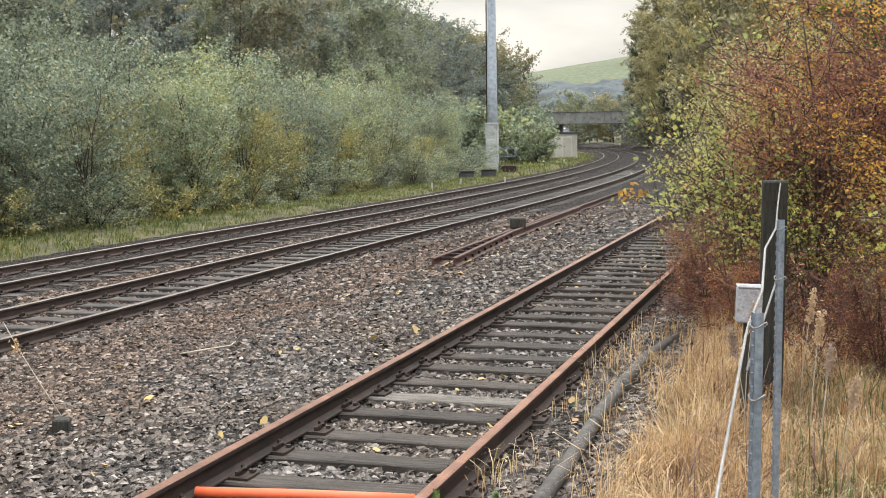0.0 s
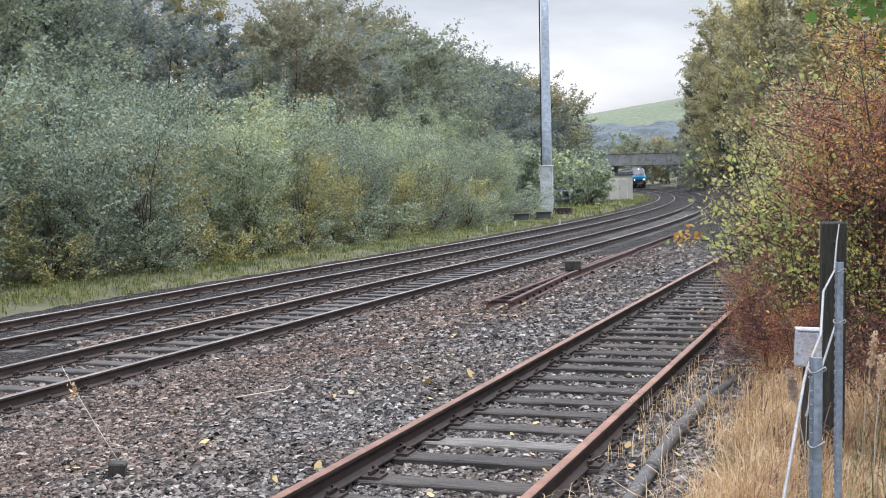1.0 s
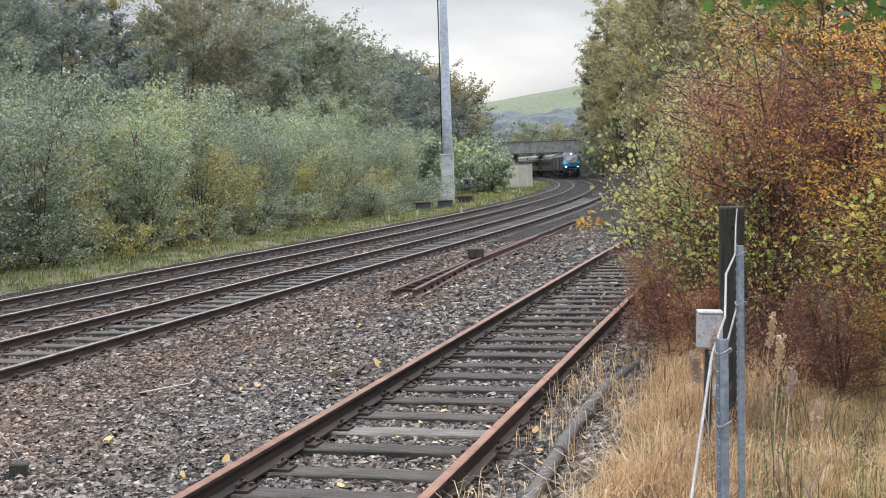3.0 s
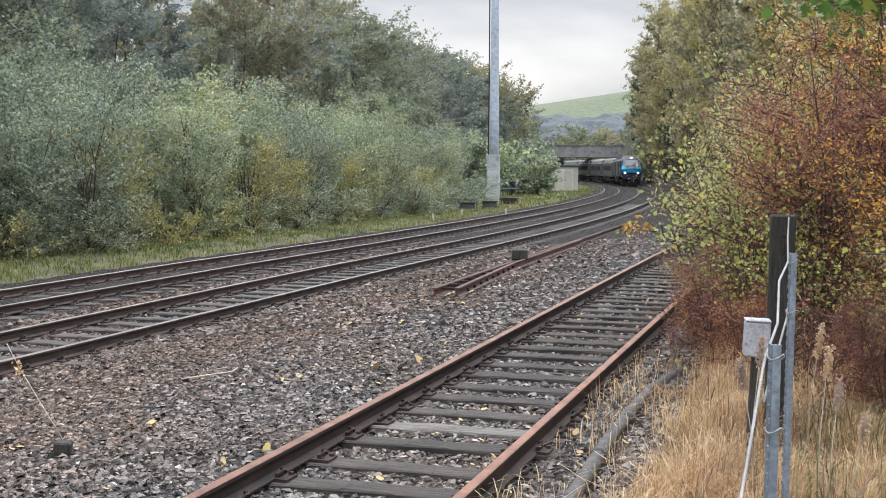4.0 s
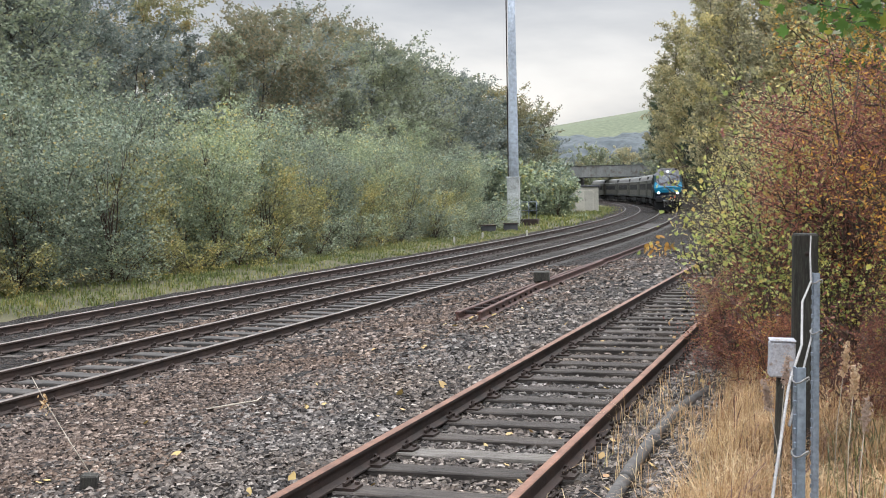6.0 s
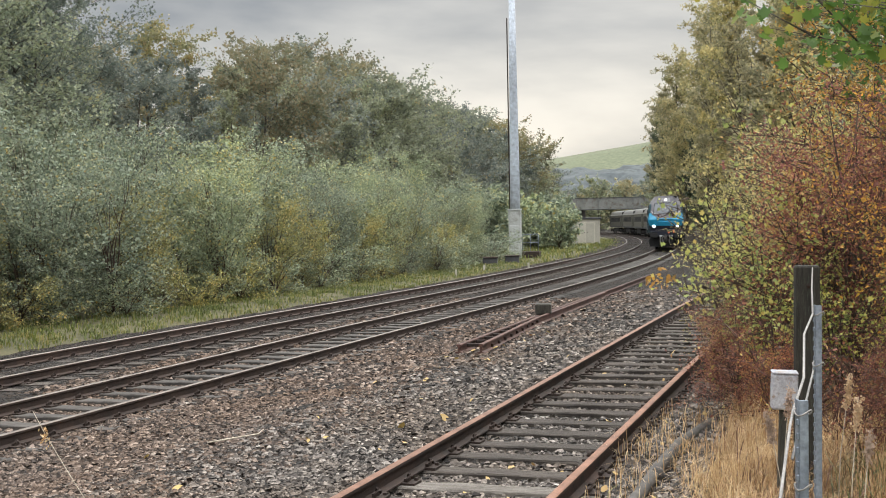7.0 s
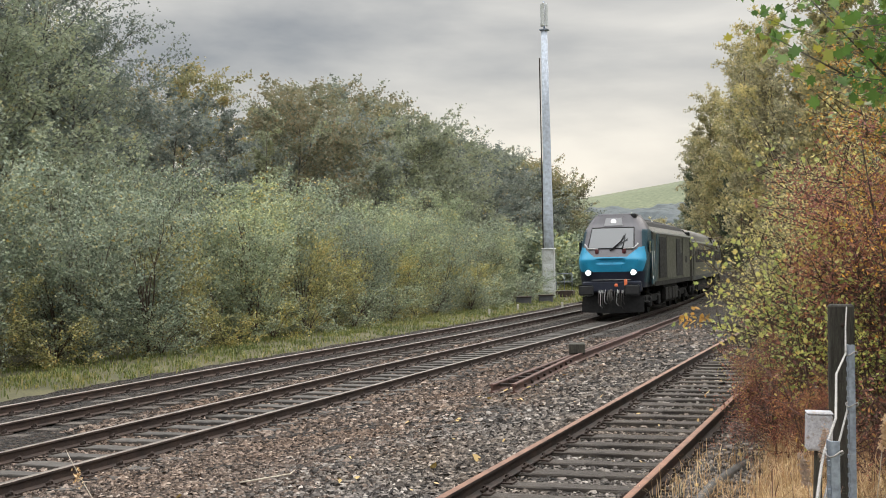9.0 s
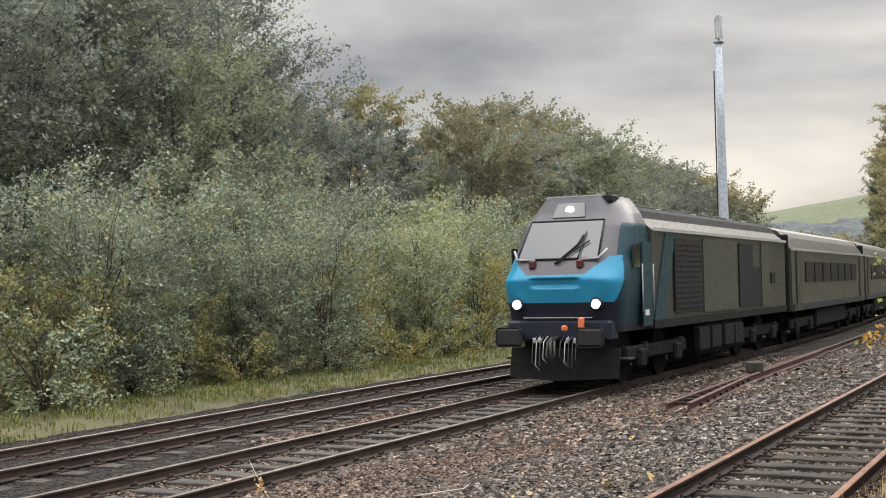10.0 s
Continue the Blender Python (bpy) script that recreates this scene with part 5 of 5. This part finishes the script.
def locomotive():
    """The nose points to -y; the origin is on the rails at mid-length."""
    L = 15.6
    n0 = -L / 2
    t = thing("locomotive", "blue and grey diesel locomotive with bright headlights", "locomotive")
    # hull behind the cab
    prof = body_profile(1.335, 1.12, 3.24, 3.84, 0.92)
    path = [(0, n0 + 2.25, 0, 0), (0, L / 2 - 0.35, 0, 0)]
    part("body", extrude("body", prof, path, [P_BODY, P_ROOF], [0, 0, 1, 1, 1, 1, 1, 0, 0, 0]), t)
    levels = [(1.12, 0.26, 0.92, 0.55, 1.22), (1.55, 0.16, 0.98, 0.55, 1.27), (1.78, 0.10, 1.04, 0.52, 1.30), (2.12, 0.02, 1.10, 0.55, 1.33), (2.20, 0.00, 1.08, 0.58, 1.335), (2.42, 0.12, 0.98, 0.75, 1.335), (2.62, 0.24, 0.96, 0.95, 1.32), (3.30, 0.78, 0.90, 1.34, 1.24), (3.58, 0.98, 0.78, 1.58, 1.10), (3.92, 1.14, 0.62, 1.78, 0.86)]

    def pick(x, y, z, wf, dc):
        """0 blue, 1 teal, 2 grey, 3 navy."""
        if z > 3.36:
            return 2
        if y > dc - 0.02:
            return 3 if z < 1.3 else 1
        if z < 1.74:
            return 3
        if z > 2.30 and x < np.interp(z, (2.30, 2.36, 2.62), (0.62, 0.70, 1.02)) and x < wf + 0.08:
            return 2
        if z > 2.66 and x < wf + 0.17:
            return 2
        return 0 if y < 0.34 + 0.46 * (z - 1.74) and z < 2.68 else 1
    part("cab", cab_shell("cab", levels, [P_BLUE, P_TEAL, P_GREY, P_NAVY], pick, 2.3, n0), t, None, "sloped cab with a bright blue nose")

    def face(z, out=0.03):
        """The setback of the nose at a height."""
        zs, ds = [l[0] for l in levels], [l[1] for l in levels]
        return n0 + float(np.interp(z, zs, ds)) - out
    w = part("windscreen", slab("windscreen", [(-0.86, face(2.64), 2.64), (0.86, face(2.64), 2.64), (0.79, face(3.40), 3.40), (-0.79, face(3.40), 3.40)], G_SCREEN), t, None, "single wide raked windscreen")
    for a, b in (((-0.88, 2.62), (0.88, 2.62)), ((-0.81, 3.42), (0.81, 3.42))):
        part("surround", tube("surround", [(a[0], face(a[1], 0.02), a[1]), (b[0], face(b[1], 0.02), b[1])], 0.022, P_GRILLE, 6), w)
    for s in (-1, 1):
        part("surround", tube("surround", [(s * 0.88, face(2.62, 0.02), 2.62), (s * 0.81, face(3.42, 0.02), 3.42)], 0.022, P_GRILLE, 6), w)
    wp = part("wiper", tube("wiper", [(0.02, face(2.52, 0.05), 2.52), (-0.38, face(2.90, 0.07), 2.90), (-0.46, face(3.10, 0.07), 3.10)], 0.022, P_GRILLE, 6), t, Matrix.Diagonal((-1, 1, 1, 1)))
    part("blade", tube("blade", [(-0.06, face(2.56, 0.08), 2.56), (-0.62, face(2.98, 0.08), 2.98)], 0.016, P_GRILLE, 5), wp)
    part("blade", tube("blade", [(-0.46, face(2.62, 0.08), 2.62), (-0.50, face(3.18, 0.08), 3.18)], 0.014, P_GRILLE, 5), wp)
    for s in (-1, 1):
        h = part("hand_rail", tube("hand_rail", [(s * 1.02, face(2.74) + 0.08, 2.80), (s * 0.88, face(2.62), 2.62), (s * 0.48, face(2.62), 2.60)], 0.026, P_SILVER, 6), t)
        part("lamp_bracket", block("lamp_bracket", (0.14, 0.1, 0.18), P_RED, 0.03, (s * 0.52, face(2.5), 2.42)), t, None, "dark red lamp bracket")
        hl = part("headlight", tube("headlight", [(s * 0.86, face(1.70, 0.03), 1.70), (s * 0.86, face(1.70, -0.1), 1.70)], 0.135, P_NAVY, 16), t)
        part("lens", tube("lens", [(s * 0.86, face(1.70, 0.05), 1.70), (s * 0.86, face(1.70, 0.0), 1.70)], 0.09, E_LAMP, 16), hl, None, "glowing headlight lens")
    ml = part("marker_light", slab("marker_light", [(-0.36, face(3.50), 3.50), (0.36, face(3.50), 3.50), (0.30, face(3.80), 3.80), (-0.30, face(3.80), 3.80)], P_PANEL), t, None, "panel with the top headlight")
    part("lens", tube("lens", [(0, face(3.65, 0.06), 3.65), (0, face(3.65, 0.0), 3.65)], 0.085, E_TOP, 14), ml)
    part("horn_cover", block("horn_cover", (0.34, 0.5, 0.16), P_GRILLE, 0.03, (0.66, n0 + 1.5, 3.80)), t)
    part("horn_cover", block("horn_cover", (1.3, 0.7, 0.1), P_GREY, 0.03, (0, n0 + 1.6, 3.87)), t)
    # below the nose
    part("bumper_beam", block("bumper_beam", (2.25, 0.5, 0.42), P_NAVY, 0.05, (0, n0 + 0.42, 0.95)), t)
    part("trim_line", block("trim_line", (1.5, 0.02, 0.018), P_SILVER, 0.0, (0, n0 + 0.15, 1.42)), t)
    for s in (-1, 1):
        bf = part("buffer", tube("buffer", [(s * 0.87, n0 + 0.3, 1.05), (s * 0.87, n0 - 0.28, 1.05)], 0.12, P_DARK, 12), t)
        part("buffer_head", block("buffer_head", (0.58, 0.08, 0.40), P_BUFFER, 0.06, (s * 0.87, n0 - 0.32, 0.85)), bf, None, "broad grey buffer plate")
        part("step", block("step", (0.5, 0.35, 0.05), P_BUFFER, 0.01, (s * 1.1, n0 + 0.75, 0.55)), t)
    part("coupling", tube("coupling", [(0, n0 + 0.2, 1.02), (0, n0 - 0.2, 1.0), (0, n0 - 0.24, 0.55)], 0.06, P_IRON2, 8), t)
    for i, (dx, z) in enumerate(((-0.46, 0.55), (-0.38, 0.48), (-0.3, 0.5), (-0.22, 0.62), (-0.12, 0.7), (0.14, 0.66), (0.24, 0.55), (0.32, 0.5), (0.40, 0.45), (0.48, 0.6))):
        hz = [(dx, n0 + 0.15, 1.05), (dx + 0.02, n0 - 0.1, 0.95), (dx, n0 - 0.14, z), (dx + 0.06, n0 - 0.05, z - 0.1)]
        part("hose", tube("hose", hz, 0.014, P_SILVER if i in (1, 3, 6) else P_IRON2, 6), t)
    for dx in (-0.42, -0.30, 0.30, 0.46):
        part("hose_tap", block("hose_tap", (0.07, 0.07, 0.11), P_SILVER, 0.02, (dx, n0 - 0.06, 0.92)), t)
    part("coupling_link", tube("coupling_link", [(-0.07, n0 - 0.2, 0.98), (-0.09, n0 - 0.26, 0.7), (0, n0 - 0.27, 0.55), (0.09, n0 - 0.26, 0.7), (0.07, n0 - 0.2, 0.98)], 0.025, P_IRON2, 6), t)
    part("socket_cap", block("socket_cap", (0.13, 0.08, 0.12), P_ORANGE, 0.03, (0.22, n0 - 0.02, 1.16)), t, None, "orange socket cap")
    part("tail_lamp", block("tail_lamp", (0.12, 0.1, 0.24), P_ORANGE, 0.03, (0.58, n0 - 0.02, 1.2)), t, None, "orange lamp on a bracket")
    pl = [(-1.18, n0 + 0.35, 0.2), (0, n0 + 0.02, 0.16), (1.18, n0 + 0.35, 0.2), (1.18, n0 + 0.5, 0.8), (0, n0 + 0.2, 0.8), (-1.18, n0 + 0.5, 0.8)]
    part("snow_plough", mesh_of("snow_plough", pl + [(x, y + 0.12, z) for x, y, z in pl], [(0, 1, 4, 5), (1, 2, 3, 4), (6, 11, 10, 7), (7, 10, 9, 8), (0, 6, 7, 1), (1, 7, 8, 2), (5, 4, 10, 11), (4, 3, 9, 10), (0, 5, 11, 6), (2, 8, 9, 3)], P_DARK), t)
    part("inner_frame", block("inner_frame", (1.7, 1.6, 0.7), P_DARK, 0.04, (0, n0 + 1.2, 0.4)), t)
    # sides
    for s in (-1, 1):
        def side(name, y0, y1, z0, z1, mat, proud=0.012, skew=0.0, label=""):
            x = s * (1.335 + proud)
            c = [(x, n0 + y0, z0), (x, n0 + y1, z0), (x, n0 + y1 + skew, z1), (x, n0 + y0 + skew, z1)]
            return part(name, slab(name, c if s < 0 else c[::-1], mat, 0.03), t, None, label)
        side("cab_panel", 2.2, 2.9, 1.2, 3.2, P_TEAL, 0.006, 1.0, "teal panel behind the cab")
        side("grille", 3.75, 5.95, 1.42, 3.08, P_GRILLE, 0.02, 0, "black louvred grille")
        side("grille", 9.5, 11.0, 1.42, 3.08, P_GRILLE, 0.02, 0, "black louvred grille")
        side("grille", 11.0, 11.9, 1.42, 2.45, P_GRILLE, 0.02, 0, "black louvred grille")
        side("vent", 13.2, 13.7, 2.0, 2.3, P_GRILLE, 0.02)
        side("side_panel", 6.1, 9.35, 1.36, 3.14, P_PANEL2, 0.008, 0, "olive grey body panel")
        side("side_panel", 12.05, 13.05, 1.36, 3.14, P_PANEL2, 0.008, 0, "olive grey body panel")
        for z in np.arange(1.5, 3.0, 0.12):
            side("louvre", 3.82, 5.88, z, z + 0.035, P_GRILLE, 0.030)
        side("solebar", 2.2, 15.1, 1.12, 1.30, P_TANK, 0.02)
        side("gutter", 2.3, 15.2, 3.21, 3.28, P_SILVER, 0.035, 0, "silver cantrail strip")
        side("cab_door", 1.5, 2.1, 1.2, 2.95, P_TEAL, 0.014)
        d = side("cab_window", 0.98, 1.4, 2.42, 2.88, G_SIDE, 0.0)
        for y in (1.44, 2.16):
            part("grab_rail", tube("grab_rail", [(s * 1.39, n0 + y, 1.5), (s * 1.39, n0 + y, 2.5)], 0.016, P_SILVER, 6), t)
        side("notice", 1.6, 1.82, 1.42, 1.54, P_WHITE, 0.03)
        part("fuel_tank", block("fuel_tank", (0.5, 4.4, 0.75), P_DARK, 0.06, (s * 1.0, 0.2, 0.35)), t)
        for y in (-1.6, -0.5, 0.7, 1.7):
            part("tank_box", block("tank_box", (0.18, 0.9, 0.55), P_TANK, 0.03, (s * 1.25, y, 0.45)), t)
    for y, ln in ((3.9, 2.6), (7.0, 2.0), (10.4, 2.8)):
        part("roof_fan", block("roof_fan", (0.96, ln, 0.11), P_GRILLE, 0.03, (0, n0 + y, 3.77)), t)
    for y in (2.7, 5.6, 8.6, 12.3, 13.9):
        part("roof_panel", block("roof_panel", (0.98, 0.07, 0.04), P_SILVER, 0.01, (0, n0 + y, 3.82)), t)
    for y in (n0 + 3.0, -n0 - 3.0):
        bogie(t, y, 0.55, 2.5)
    return t


def coach():
    L = 17.2
    t = thing("railway_coach", "silver-grey passenger coach with dark windows", "coach", group="train coaches")
    prof = body_profile(1.36, 1.08, 3.0, 3.78, 0.95)
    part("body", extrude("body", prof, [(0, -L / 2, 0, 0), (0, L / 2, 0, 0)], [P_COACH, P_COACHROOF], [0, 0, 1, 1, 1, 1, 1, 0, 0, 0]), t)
    for s in (-1, 1):
        def side(name, y0, y1, z0, z1, mat, proud=0.012, label=""):
            x = s * (1.36 + proud)
            c = [(x, y0, z0), (x, y1, z0), (x, y1, z1), (x, y0, z1)]
            return part(name, slab(name, c if s < 0 else c[::-1], mat, 0.03), t, None, label)
        for i in range(7):
            y = -6.2 + 1.78 * i
            wdw = side("window", y, y + 1.4, 1.98, 2.66, P_GRILLE, 0.008)
            x = s * 1.374
            c = [(x, y + 0.06, 2.04), (x, y + 1.34, 2.04), (x, y + 1.34, 2.60), (x, y + 0.06, 2.60)]
            part("pane", slab("pane", c if s < 0 else c[::-1], G_SIDE, 0.02), wdw)
        for y in (-7.9, 7.0):
            dr = side("door", y, y + 0.9, 1.1, 2.98, P_BODY, 0.01)
            x = s * 1.376
            c = [(x, y + 0.2, 2.0), (x, y + 0.7, 2.0), (x, y + 0.7, 2.6), (x, y + 0.2, 2.6)]
            part("pane", slab("pane", c if s < 0 else c[::-1], G_SIDE, 0.02), dr)
        side("stripe", -L / 2 + 0.1, L / 2 - 0.1, 1.1, 1.3, P_NAVY, 0.006)
        part("equipment_box", block("equipment_box", (0.7, 7.0, 0.6), P_DARK, 0.05, (s * 0.9, 0, 0.42)), t)
        side("gutter", -L / 2, L / 2, 3.02, 3.08, P_SILVER, 0.03)
    part("end_wall", block("end_wall", (2.55, 0.12, 2.4), P_DARK, 0.03, (0, -L / 2 - 0.05, 1.1)), t)
    part("gangway", block("gangway", (1.1, 0.5, 2.1), P_GRILLE, 0.05, (0, -L / 2 - 0.25, 1.15)), t)
    for y in (-6.0, 6.0):
        bogie(t, y, 0.46, 2.6)
    return t


P_IRON2 = painted("dark_coupling_steel", (0.07, 0.065, 0.06), 0.55, 0.4)
P_ORANGE = painted("orange_lamp_paint", (0.75, 0.18, 0.07), 0.5)


def on_track(s, half):
    """The pose of a vehicle whose bogies stand half a base before and behind s."""
    x0, y0, z0, a0 = along(s - half)
    x1, y1, z1, a1 = along(s + half)
    a = math.degrees(math.atan2(-(x1 - x0), y1 - y0))
    return pose((x0 + x1) / 2, (y0 + y1) / 2, (z0 + z1) / 2, math.degrees(math.atan2(z1 - z0, 2 * half)), 0, a)


NOSE_AT_END, SPEED = 22.75, 22.8


def motions():
    times = [0.5 * i for i in range(21)]
    for v, offset, half in TRAIN:
        walk(v, [(t, on_track(NOSE_AT_END + SPEED * (10.0 - t) + offset, half)) for t in times])


# ---- build ----
ground_sheet()
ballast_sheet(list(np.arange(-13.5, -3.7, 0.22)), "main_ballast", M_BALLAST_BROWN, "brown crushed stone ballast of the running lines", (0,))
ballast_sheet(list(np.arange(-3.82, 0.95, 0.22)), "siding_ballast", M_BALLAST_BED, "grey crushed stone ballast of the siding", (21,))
all_tracks()
loco = locomotive()
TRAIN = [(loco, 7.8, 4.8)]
first = coach()
TRAIN.append((first, 15.8 + 8.9, 6.0))
for i in range(1, 6):
    TRAIN.append((copy_thing(first, pose(0, 0, 0)), 15.8 + 8.9 + 17.8 * i, 6.0))
bridge()
relay_shed()
radio_mast()
spare_rails()
fence()
distance()
left_bank()
right_trees()
front_hedge()
grasses()
fallen_leaves()
sprig()
undergrowth()
weeds()
stones()
motions()
